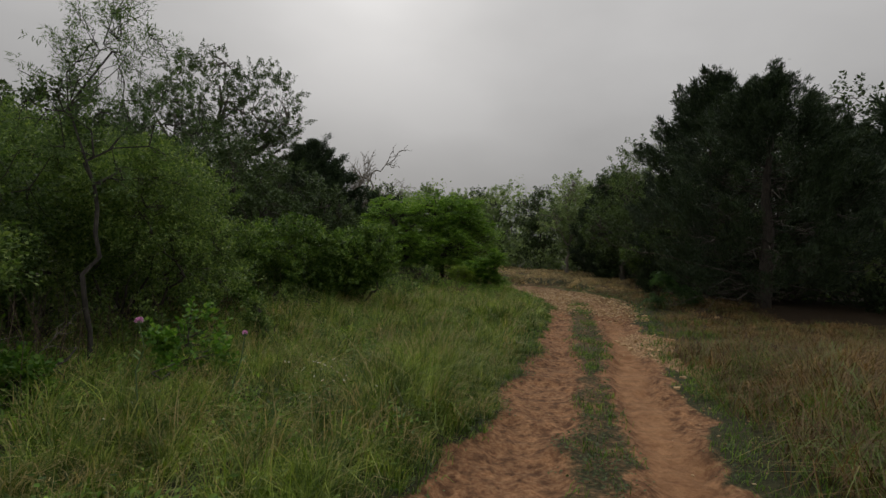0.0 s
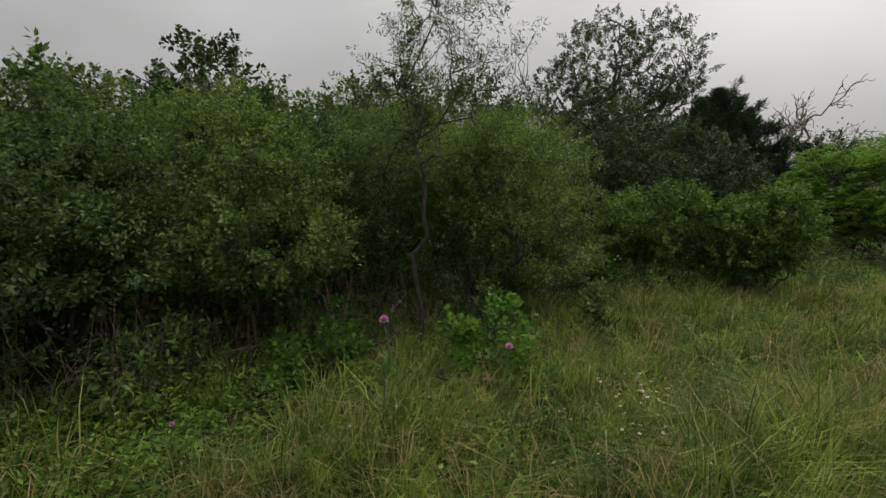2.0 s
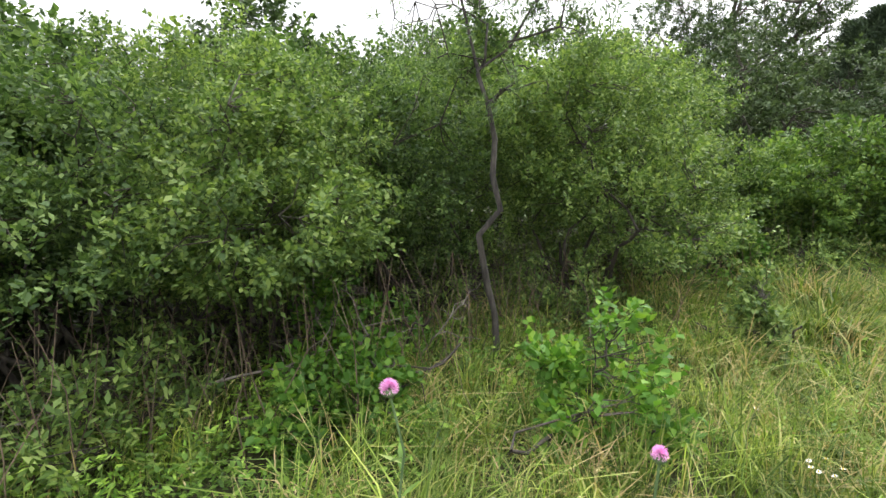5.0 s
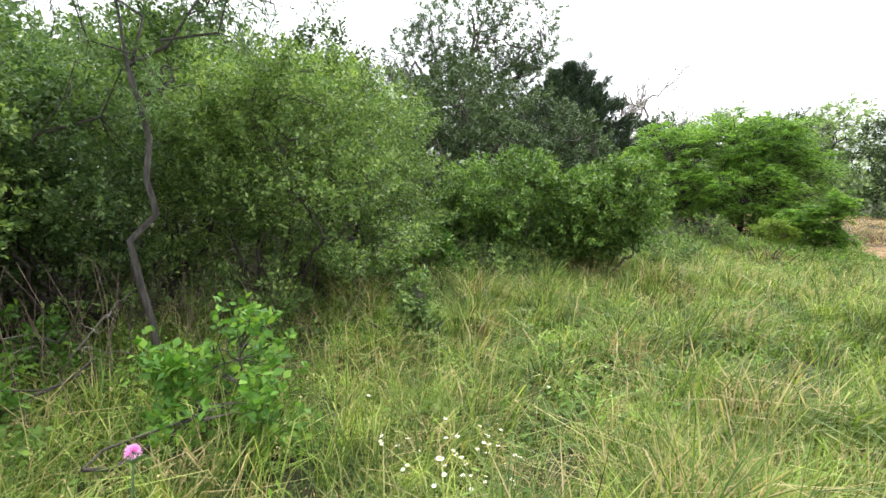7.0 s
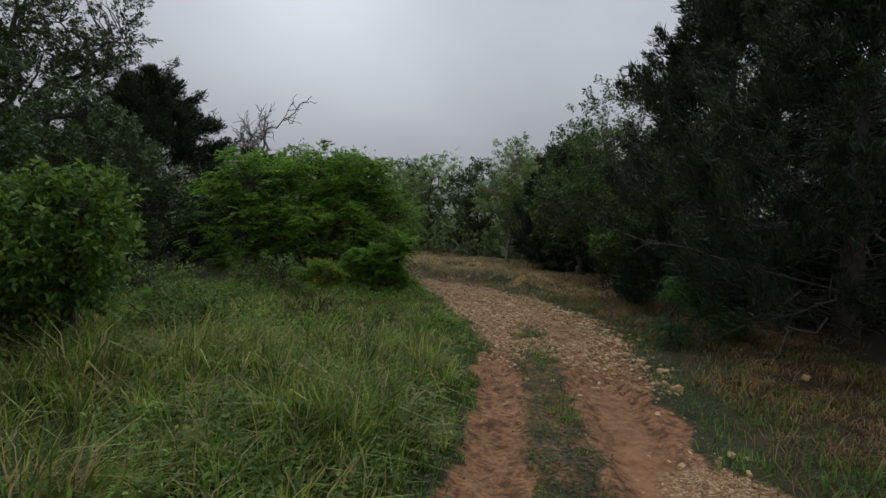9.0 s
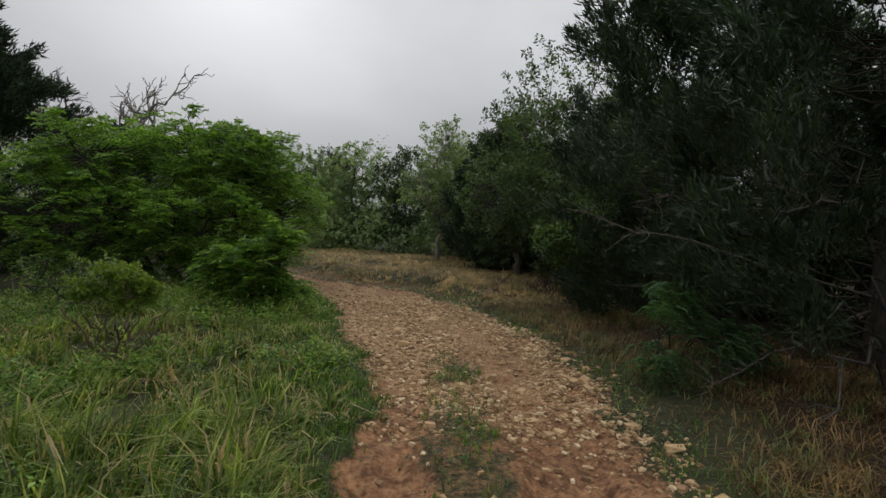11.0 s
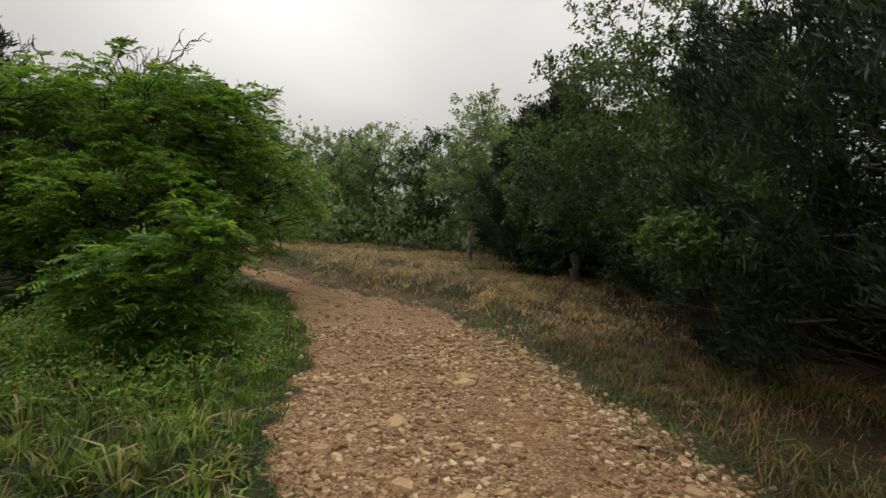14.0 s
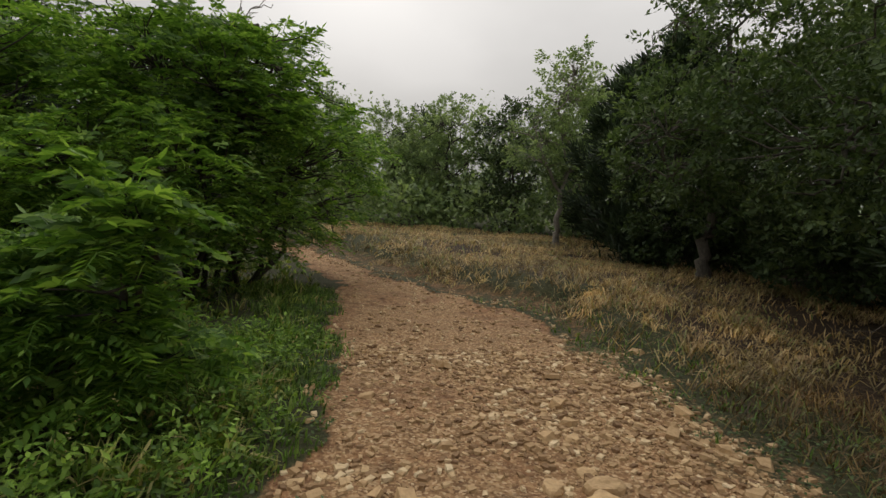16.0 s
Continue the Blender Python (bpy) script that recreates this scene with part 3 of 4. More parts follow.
def dry_grass():
    rng = np.random.default_rng(14)

    def keep(x, y):
        d, side = road_side(x, y)
        k = (side > 0) * smooth(0.25, 0.8, d) * (0.25 + 0.75 * smooth(0.35, 0.6, vnoise(x, y, 0.9, 51)))
        k *= np.where(y > 21, 1.0, np.where(y > 11, smooth(3.6, 2.2, d), smooth(8.0, 5.5, d)))
        return np.clip(k, 0, 1)

    out = []
    for n, x1, y0, y1, w in ((22000, 9.5, 1.0, 8, 0.009), (26000, 10.5, 8, 19, 0.010), (12000, 10, 19, 27, 0.015), (8000, 11, 27, 38, 0.022)):
        x, y = scatter(n, -0.5, x1, y0, y1, keep, rng)
        x, y = tufted(x, y, rng, 0.06, 5)
        h = rng.uniform(0.08, 0.26, len(x)) * (0.4 + 1.1 * vnoise(x, y, 0.5, 52)) * (0.9 + 1.7 * smooth(9.5, 6.5, y))
        out.append(blades(x, y, h, np.full(len(x), w * 0.85), rng, 1.35))
    grass_object("dry_grass", "matted brown dry grass beside the trail", out[:2], M_DRY)
    grass_object("field_grass", "pale straw-coloured grass of the field beyond the bend", out[2:], M_FIELD)


meadow()
seed_stalks()
verge()
herbs()
meadow_herbs()
dry_grass()

# ---- trees and shrubs ----


def thing(name, label, category, x, y, group="", sink=0.0):
    e = new(name)
    e.location = (x, y, ground_at(x, y) - sink)
    e.empty_display_size = 0.2
    return tagged(e, label, category, group)


def in_lobes(lobes, n, rng, shell=0.5):
    """Points inside ellipsoids (cx, cy, cz, rx, ry, rz), gathered towards their skins."""
    w = np.array([l[3] * l[4] * l[5] for l in lobes]) ** (2 / 3)
    pick = rng.choice(len(lobes), n, p=w / w.sum())
    L = np.array(lobes)[pick]
    nb = max(5, n // 11)                       # billows: each lobe is made of rounded heaps
    heap = rand_dirs(rng, nb)
    h = heap[rng.integers(0, nb, n)]
    d = unit(h + rng.normal(0, 0.24, (n, 3)))
    close = (h * d).sum(1)
    r = (shell + (1 - shell) * rng.random(n) ** 0.6) * (0.80 + 0.34 * smooth(0.80, 1.0, close))
    return L[:, :3] + d * L[:, 3:] * r[:, None], d, pick


def broadleaf(name, label, category, x, y, height, lobes, trunk_r, material, bark=None, tips=260, per=55, leaf=(0.05, 0.03), clump=0.28,
              shell=0.5, stems=1, seed=1, spread=0.25, twigs=True, group="", upward=0.45, crook=0.04):
    """A trunk or several stems, crooked limbs into each lobe of the crown, twigs to each spray of leaves."""
    rng = np.random.default_rng(seed)
    bark = bark or M_BARK
    root = thing(name, label, category, x, y, group)
    heart = np.mean([l[:3] for l in lobes], 0)
    low = min(l[2] - l[5] for l in lobes)
    fork_z = max(0.25 * height, min(low + 0.4, 0.5 * height))
    forks, trunk = [], []
    for s in range(stems):
        a = rng.uniform(0, 6.28)
        foot = np.array([np.cos(a), np.sin(a), 0]) * (0 if stems == 1 else rng.uniform(0.05, spread)) - [0, 0, 0.06]
        top = np.array([heart[0] * 0.4, heart[1] * 0.4, fork_z]) + rng.normal(0, 0.10 + 0.25 * (stems > 1), 3) * [1, 1, 0.3]
        p = bent(foot, top, rng, 9, crook)
        r = np.linspace(trunk_r * 1.15, trunk_r * 0.7, 9) * rng.uniform(0.9, 1.12, 9)
        r[0] *= 1.35
        trunk.append(tube(p, r, 8))
        forks.append(top)
    v, f = join(trunk)
    trunk_ob = part_np("trunk", v, f, bark, root, smooth_shade=True)
    tipp, d, pick = in_lobes(lobes, tips, rng, shell)
    ok = tipp[:, 2] > 0.06
    tipp, d, pick = tipp[ok], d[ok], pick[ok]
    limbs, nodes_ = [], []
    for i, l in enumerate(lobes):
        limbs = []
        start = forks[i % len(forks)]
        end = np.array(l[:3]) + rng.normal(0, 0.2, 3) * l[3:]
        p = bent(start, end, rng, 6, 0.08, 0.03)
        limbs.append(tube(p, np.linspace(trunk_r * 0.6, trunk_r * 0.22, 6), 6))
        nodes_ += list(p[1:])
        for _ in range(4):
            q = end + unit(rng.normal(0, 1, 3)) * np.array(l[3:]) * rng.uniform(0.5, 0.85)
            q[2] = max(q[2], 0.15)
            p2 = bent(p[rng.integers(2, 6)], q, rng, 5, 0.09)
            limbs.append(tube(p2, np.linspace(trunk_r * 0.28, trunk_r * 0.08, 5), 5))
            nodes_ += list(p2[1:])
        v, f = join(limbs)
        part_np("limb", v, f, bark, trunk_ob, smooth_shade=True)
    nodes_ = np.array(nodes_)
    limbs = []
    if twigs:
        for t in tipp[:: max(1, len(tipp) // 230)]:
            near = nodes_[np.argmin(((nodes_ - t) ** 2).sum(1))]
            limbs.append(tube(bent(near, t, rng, 4, 0.10), [trunk_r * 0.11 + 0.003, trunk_r * 0.08 + 0.003, 0.004, 0.002], 3))
    v, f = join(limbs)
    tagged(part_np("twig_network", v, f, bark, root, smooth_shade=True), kind="stuff")
    n = len(tipp) * per
    shoot = unit(d * [0.9, 0.9, 0.45] + [0, 0, upward] + rng.normal(0, 0.38, (len(tipp), 3)))
    S = np.repeat(shoot, per, 0)
    t = np.tile(np.linspace(0, 1, per), len(tipp)) + rng.normal(0, 0.03, n)
    reach = np.repeat(clump * 2.6 * rng.uniform(0.5, 1.35, len(tipp)), per)
    away = unit(np.cross(S, rng.normal(0, 1, (n, 3))))
    c = np.repeat(tipp, per, 0) + S * ((t - 0.6) * reach)[:, None] + away * (clump * 0.42 * np.abs(rng.normal(0.2, 0.75, n)) * (1.15 - 0.8 * np.clip(t, 0, 1)))[:, None]
    c[:, 2] = np.maximum(c[:, 2], 0.05)
    ax = away * 0.8 + S * 0.55 + rng.normal(0, 0.35, (n, 3)) - [0, 0, 0.12]
    nm = rng.normal(0, 0.5, (n, 3)) + [0, 0, 1.0]
    v, f = leaves(c, ax, nm, leaf[0] * rng.uniform(0.6, 1.3, n), leaf[1] * rng.uniform(0.6, 1.3, n))
    part_np("crown", v, [f], material, root)
    return root


def cedar(x, y, height, radius, sprays, per, size, seed, label="dense dark green cedar with a ragged pointed crown", low=0.25, dead=30, tops=5, group="cedars"):
    """A juniper: upswept sprays of thin scale leaves on whorled branches, several spiky leaders, bare grey twigs below."""
    rng = np.random.default_rng(seed)
    root = thing("cedar_tree", label, "tree", x, y, group)
    part_np("trunk", *[(v, [f]) for v, f in [tube(bent((0, 0, -0.1), (0, 0, height * 0.93), rng, 9, 0.008), np.linspace(0.055 * radius + 0.04, 0.02, 9), 9)]][0], M_DARKBARK, root, smooth_shade=True)
    plumes, each = max(30, sprays // 13), 13
    u = rng.random(plumes) ** 1.1
    z = low + (height * 0.95 - low) * u
    prof = radius * np.clip(np.sin(np.pi * np.clip(0.24 + 0.74 * u, 0, 1)) ** 0.8, 0.06, 1)
    az = rng.uniform(0, 2 * np.pi, plumes)
    lump = 0.74 + 0.42 * vnoise(az * 1.9 + seed * 9, z * 1.2, 1.0, seed)
    rr = prof * lump * (0.30 + 0.70 * rng.random(plumes) ** 0.4)
    foot = np.stack([np.cos(az) * rr, np.sin(az) * rr, z], 1)
    rise = unit(foot * [1, 1, 0] * 0.55 / radius + [0, 0, 0.5] + np.stack([np.cos(az), np.sin(az), 0 * az], 1) * 0.35 * (1.2 - u)[:, None] + rng.normal(0, 0.16, (plumes, 3)))
    lead = rng.random(plumes) < 0.16
    span = np.where(lead, rng.uniform(0.8, 1.25, plumes), rng.uniform(0.35, 0.8, plumes)) * (0.6 + 0.12 * radius)
    t = rng.random((plumes, each)) ** 0.8
    tip = foot[:, None] + rise[:, None] * ((t - 0.35) * span[:, None])[..., None] + rng.normal(0, 1, (plumes, each, 3)) * (0.20 * (1.05 - t) * (0.7 + 0.1 * radius))[..., None]
    tip = tip.reshape(-1, 3)
    spiky = []
    for k in range(tops):
        a, r0 = rng.uniform(0, 6.28), rng.uniform(0.0, 0.6) * radius * (k > 0)
        zt = height * (1.05 - 0.48 * (r0 / radius)) * rng.uniform(0.93, 1.03)
        m = 46
        t = rng.random(m)
        q = np.stack([np.cos(a) * r0 + rng.normal(0, 0.24, m) * (1 - t), np.sin(a) * r0 + rng.normal(0, 0.24, m) * (1 - t), zt - (1 - t) * 1.4], 1)
        spiky.append(q)
    tip = np.concatenate([tip] + spiky)
    tip[:, 2] = np.maximum(tip[:, 2], 0.12)
    m = len(tip)
    outd = unit(tip * [1, 1, 0] + 1e-6)
    axis = unit(outd * 0.75 + [0, 0, 0.65] + rng.normal(0, 0.35, (m, 3)))
    br = []
    step = max(1, m // 200)
    for t in tip[::step]:
        base = np.array([0, 0, max(0.15, t[2] - 0.35 * np.hypot(t[0], t[1]))])
        br.append(tube(bent(base, t, rng, 7, 0.06, -0.06), np.linspace(0.010 + 0.001 * radius, 0.003, 7), 4))
    v, f = join(br)
    tagged(part_np("branchwork", v, f, M_DARKBARK, root, smooth_shade=True), kind="stuff")
    n = m * per
    s = rng.random(n)
    L = 0.42 * max(size, 0.11) / 0.12
    A = np.repeat(axis, per, 0)
    c = np.repeat(tip, per, 0) + A * (s[:, None] - 0.6) * L + rng.normal(0, 0.09 * max(size, 0.11) / 0.12, (n, 3)) * (1.15 - s)[:, None]
    ax = A + rng.normal(0, 0.36, (n, 3)) + [0, 0, 0.12]
    v, f = leaves(c, ax, rng.normal(0, 1, (n, 3)) + [0, 0, 0.6], size * 1.45 * rng.uniform(0.6, 1.35, n), size * 0.24 * rng.uniform(0.7, 1.3, n), 0.05)
    part_np("crown", v, [f], M_CEDAR, root)
    if dead:
        for _ in range(dead):
            tw = []
            a, h0 = rng.uniform(0, 6.28), rng.uniform(0.25, 0.48 * height)
            o = np.array([np.cos(a), np.sin(a), rng.uniform(-0.25, 0.2)])
            end = o * radius * rng.uniform(0.75, 1.04) + [0, 0, h0]
            p = bent(o * radius * 0.25 + [0, 0, h0], end, rng, 6, 0.05)
            tw.append(tube(p, np.linspace(0.018, 0.004, 6), 4))
            for _ in range(5):
                q = p[rng.integers(2, 6)]
                tw.append(tube(bent(q, q + unit(o + rng.normal(0, 0.7, 3)) * rng.uniform(0.2, 0.55), rng, 4, 0.08), np.linspace(0.008, 0.002, 4), 3))
            v, f = join(tw)
            part_np("dead_branch", v, f, M_DULLWOOD, root, "bare grey dead branch")
    return root


def compound(base, direction, length, pairs, leaflet, rng, droop=0.5):
    """Feather-shaped leaves, one for each row of base: a drooping stalk with pairs of narrow leaflets."""
    n = len(base)
    d = unit(direction)
    side = unit(np.cross(d, [0, 0, 1.0]) + 1e-6)
    pieces = []
    L = (np.asarray(length) * np.ones(n))[:, None]

    def at(t):
        return base + d * L * t - np.array([0, 0, 1.0]) * L * droop * t * t

    for i in range(pairs):
        t = 0.22 + 0.72 * i / (pairs - 1)
        p = at(t)
        size = L * leaflet * (1 - 0.45 * abs(t - 0.5))
        for sg in (-1, 1):
            ax = side * sg * 0.85 + d * 0.45 - np.array([0, 0, 0.25 + 0.3 * t]) + rng.normal(0, 0.12, (n, 3))
            nm = np.cross(ax, d) * sg + rng.normal(0, 0.15, (n, 3))
            nm = np.where(nm[:, 2:3] < 0, -nm, nm)
            pieces.append(leaves(p, ax, nm, size[:, 0], size[:, 0] * 0.34, 0.1))
    pieces.append(leaves(at(0.95), d - [0, 0, 0.6 * droop], np.tile([0, 0, 1.0], (n, 1)), L[:, 0] * leaflet, L[:, 0] * leaflet * 0.27, 0.1))
    a, b, c = at(0), at(0.5), at(0.96)
    w = side * 0.004
    v = np.stack([a - w, a + w, b + w, b - w, c], 1).reshape(-1, 3)
    k = np.arange(n)[:, None] * 5
    pieces.append((v, np.concatenate([k + [0, 1, 2], k + [0, 2, 3], k + [3, 2, 4]], 1).reshape(-1, 3)))
    return join(pieces)


def sumac(x, y, lobes, tips, seed, per=7, length=0.34, pairs=6, label="bright green sumac bush with feathery leaves", stem_r=0.018, droop=0.55, material=None, category="bush", name="sumac_bush", leaflet=0.30):
    """Many thin stems from the ground, each tip carrying a rosette of feather-shaped leaves."""
    rng = np.random.default_rng(seed)
    root = thing(name, label, category, x, y)
    tipp, d, pick = in_lobes(lobes, tips, rng, 0.55)
    tipp = tipp[tipp[:, 2] > 0.15]
    stems, ends = [], []
    for l in lobes:
        for _ in range(3):
            foot = np.array([l[0] * 0.45 + rng.normal(0, 0.18), l[1] * 0.45 + rng.normal(0, 0.18), -0.05])
            end = np.array(l[:3]) + rng.normal(0, 0.35, 3) * l[3:]
            end[2] = max(end[2], 0.2)
            p = bent(foot, end, rng, 7, 0.06, 0.04)
            part_np("stem", *[(v, [f]) for v, f in [tube(p, np.linspace(stem_r * 1.4, stem_r * 0.6, 7), 6)]][0], M_DARKBARK, root, smooth_shade=True)
            ends += list(p[2:])
    ends = np.array(ends)
    for t in tipp:
        q = ends[np.argmin(((ends - t) ** 2).sum(1) + 0.6 * np.maximum(ends[:, 2] - t[2], 0))]
        stems.append(tube(bent(q, t, rng, 4, 0.08, -0.05), [stem_r * 0.55, stem_r * 0.45, stem_r * 0.3, 0.003], 4))
    v, f = join(stems)
    tagged(part_np("twig_network", v, f, M_DARKBARK, root, smooth_shade=True), kind="stuff")
    n = len(tipp) * per
    heart = np.mean([l[:3] for l in lobes], 0)
    b = np.repeat(tipp, per, 0) + rng.normal(0, 0.05, (n, 3)) - np.array([0, 0, 1.0]) * rng.uniform(0, 0.14, (n, 1))
    az = rng.uniform(0, 6.28, n)
    dr = np.stack([np.cos(az), np.sin(az), rng.uniform(0.1, 1.5, n)], 1) + 0.4 * unit(b - heart)
    v, f = compound(b, dr, length * rng.uniform(0.7, 1.2, n), pairs, leaflet, rng, droop)
    part_np("foliage", v, f, material or M_SUMAC, root)
    return root


def bare_tree(x, y, height, seed, label="leafless grey dead tree", r=0.10, name="dead_tree"):
    rng = np.random.default_rng(seed)
    root = thing(name, label, "tree", x, y)
    parts = []

    def grow(p, d, length, rad, depth):
        end = p + d * length
        pts = bent(p, end, rng, 5, 0.07)
        parts.append(tube(pts, np.linspace(rad, rad * 0.6, 5), 6 if depth < 2 else 4))
        if depth < 5:
            for _ in range(3 if depth else 6):
                nd = unit(d * 0.6 + rng.normal(0, 0.62, 3) + [0, 0, 0.22])
                grow(pts[rng.integers(2, 5)], nd, length * rng.uniform(0.55, 0.8), rad * 0.62, depth + 1)

    grow(np.array([0, 0, -0.1]), np.array([0.05, 0, 1.0]), height * 0.45, r, 0)
    v, f = join(parts[:1])
    part_np("trunk", v, f, M_DEAD, root, smooth_shade=True)
    v, f = join(parts[1:])
    part_np("branchwork", v, f, M_DEAD, root, smooth_shade=True)
    return root

# ---- right of the trail: the big cedar, oaks and cedars behind ----
BIG_CEDAR = cedar(8.5, 13.6, 6.0, 2.9, 2500, 44, 0.082, 101, "large broad dark cedar with bare grey lower branches", 0.6, 26, 16)
cedar(8.6, 16.9, 7.3, 2.7, 2100, 34, 0.098, 107, "tall dark cedar with upswept pointed sprays", 0.2, 16, 14)
cedar(12.6, 14.2, 5.6, 2.6, 800, 20, 0.19, 102, dead=12)
cedar(9.4, 27.6, 5.4, 2.2, 900, 26, 0.18, 103, dead=14)
cedar(10.6, 33.0, 6.0, 2.4, 600, 22, 0.24, 104, dead=0)


def cedar_limb(points, r0, label, twig_seed):
    """A long bare limb that sticks out of the big cedar, with short broken side twigs; points in the world."""
    rng = np.random.default_rng(twig_seed)
    o = np.array(BIG_CEDAR.location)
    p = np.array(points) - o
    t = np.linspace(0, 1, len(p))
    fine = np.array([np.interp(np.linspace(0, 1, 14), t, p[:, k]) for k in range(3)]).T + rng.normal(0, 0.018, (14, 3))
    out = [tube(fine, np.linspace(r0, r0 * 0.3, 14), 6)]
    for _ in range(34):
        q = fine[rng.integers(3, 14)]
        out.append(tube(bent(q, q + rng.normal(0, 1, 3) * [0.13, 0.15, 0.13] + [-0.16, -0.05, 0.03], rng, 4, 0.08), np.linspace(r0 * 0.26, 0.002, 4), 4))
    v, f = join(out)
    part_np("dead_branch", v, f, M_BARK, BIG_CEDAR, label)


cedar_limb([(8.4, 13.6, 0.75), (6.9, 13.4, 1.02), (6.3, 13.4, 1.16), (5.55, 13.4, 1.33), (5.03, 13.4, 1.35), (4.7, 13.45, 1.50)], 0.017, "long bare grey dead branch", 1)
cedar_limb([(8.35, 13.65, 1.9), (7.6, 13.2, 1.75), (6.8, 13.1, 1.68), (6.1, 12.9, 1.85)], 0.020, "bare grey dead branch", 2)
cedar_limb([(8.3, 13.7, 0.6), (7.4, 13.4, 0.42), (6.5, 13.2, 0.22), (5.9, 13.1, 0.02)], 0.018, "dead branch drooping to the ground", 3)
broadleaf("oak_tree", "live oak with small grey-green leaves and spreading limbs", "tree", 9.8, 21.0, 6.8,
          [(0, 0, 4.6, 2.9, 2.9, 1.9), (-1.6, -0.8, 3.2, 1.7, 1.7, 1.3), (1.4, 0.8, 3.4, 2.0, 2.0, 1.5), (-0.6, -1.8, 2.2, 1.5, 1.3, 1.0), (-1.9, 1.0, 2.2, 1.2, 1.4, 1.1), (0.3, 0.2, 1.6, 2.2, 2.2, 1.1)],
          0.17, M_PALEOAK, tips=1150, per=40, leaf=(0.092, 0.05), clump=0.19, seed=111, group="oaks")
broadleaf("oak_tree", "tall oak with thin foliage against the sky", "tree", 15.5, 20.5, 8.4,
          [(0, 0, 6.2, 2.6, 2.6, 2.0), (-1.8, -0.6, 5.2, 1.8, 1.8, 1.5), (1.8, 0.4, 5.0, 1.9, 1.9, 1.6), (0, 0, 3.4, 2.4, 2.4, 1.6), (0, 0, 1.8, 2.2, 2.2, 1.4)],
          0.2, M_OAK, tips=560, per=30, leaf=(0.16, 0.09), clump=0.24, seed=112, group="oaks")
broadleaf("elm_tree", "light green elm leaning over the verge", "tree", 8.5, 24.3, 5.6,
          [(0, 0, 4.0, 1.7, 1.7, 1.5), (-0.8, -0.6, 2.4, 1.4, 1.3, 1.2), (0.6, 0.3, 2.0, 1.5, 1.5, 1.3)], 0.11, M_PALEOAK, tips=640, per=28, leaf=(0.11, 0.062), clump=0.18, seed=113)
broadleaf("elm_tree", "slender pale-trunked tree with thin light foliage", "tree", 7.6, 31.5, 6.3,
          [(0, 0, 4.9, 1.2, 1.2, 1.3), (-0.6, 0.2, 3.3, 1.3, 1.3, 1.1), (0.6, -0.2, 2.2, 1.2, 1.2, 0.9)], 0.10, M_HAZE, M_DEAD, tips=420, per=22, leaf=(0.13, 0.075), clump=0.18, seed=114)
broadleaf("overhanging_shrub", "light green leafy shrub under the oak", "shrub", 7.7, 18.2, 2.6,
          [(-1.2, -0.8, 1.35, 0.55, 0.5, 0.28), (-0.6, -0.3, 1.9, 0.5, 0.5, 0.25)], 0.028, M_THICKET, M_DARKBARK, tips=170, per=26, leaf=(0.075, 0.045), clump=0.15, stems=3, seed=115)
sumac(5.95, 13.75, [(-0.15, 0.1, 0.78, 0.30, 0.28, 0.16), (0.25, -0.1, 0.40, 0.46, 0.36, 0.2), (-0.35, -0.2, 0.25, 0.2, 0.2, 0.1)], 60, 116, 6, 0.30, 11,
      "feathery green acacia shrub drooping beneath the cedar", 0.010, 0.9, M_VERGE_LEAF, "shrub", "acacia_shrub", 0.20)

for i, (tx, ty, th, tr) in enumerate([(9.2, 19.2, 1.7, 1.1), (9.2, 22.6, 1.6, 1.1), (10.4, 18.4, 2.0, 1.3), (9.9, 25.4, 1.6, 1.2), (8.6, 26.4, 1.2, 0.9), (11.0, 21.0, 2.0, 1.4), (10.4, 15.2, 1.8, 1.2)]):
    broadleaf("understorey_shrub", "dark leafy shrub in the shade beneath the trees", "shrub", tx, ty, th, [(0, 0, th * 0.6, tr, tr, th * 0.42), (0.2, -0.1, th * 0.28, tr * 1.1, tr * 1.1, th * 0.28)],
              0.02, M_OAK, M_DARKBARK, tips=190, per=20, leaf=(0.11, 0.06), clump=0.15, stems=4, seed=600 + i, spread=0.3, group="understorey")

# ---- left of the trail: thicket, oak, cedar, sumacs ----
THICKET = [(-5.7, 1.2, 2.6, 1.25, 0), (-5.8, 2.9, 2.65, 1.2, 0), (-5.3, 4.5, 2.65, 0.95, 1), (-6.9, 4.6, 3.2, 1.4, 1), (-4.75, 7.8, 3.1, 1.15, 1),
           (-6.6, 7.6, 3.6, 1.5, 1), (-5.2, 9.6, 3.35, 1.3, 1), (-7.6, 1.4, 3.1, 1.6, 1), (-8.6, 6.0, 3.8, 1.9, 0), (-7.0, 11.4, 4.1, 1.7, 1), (-8.8, 9.4, 4.3, 2.0, 0), (-6.0, -1.2, 2.8, 1.5, 0),
           (-7.4, 3.0, 3.0, 1.4, 0), (-5.8, 6.1, 2.9, 1.05, 0), (-8.4, -0.8, 3.4, 1.8, 0), (-9.6, 3.4, 3.9, 1.9, 0)]
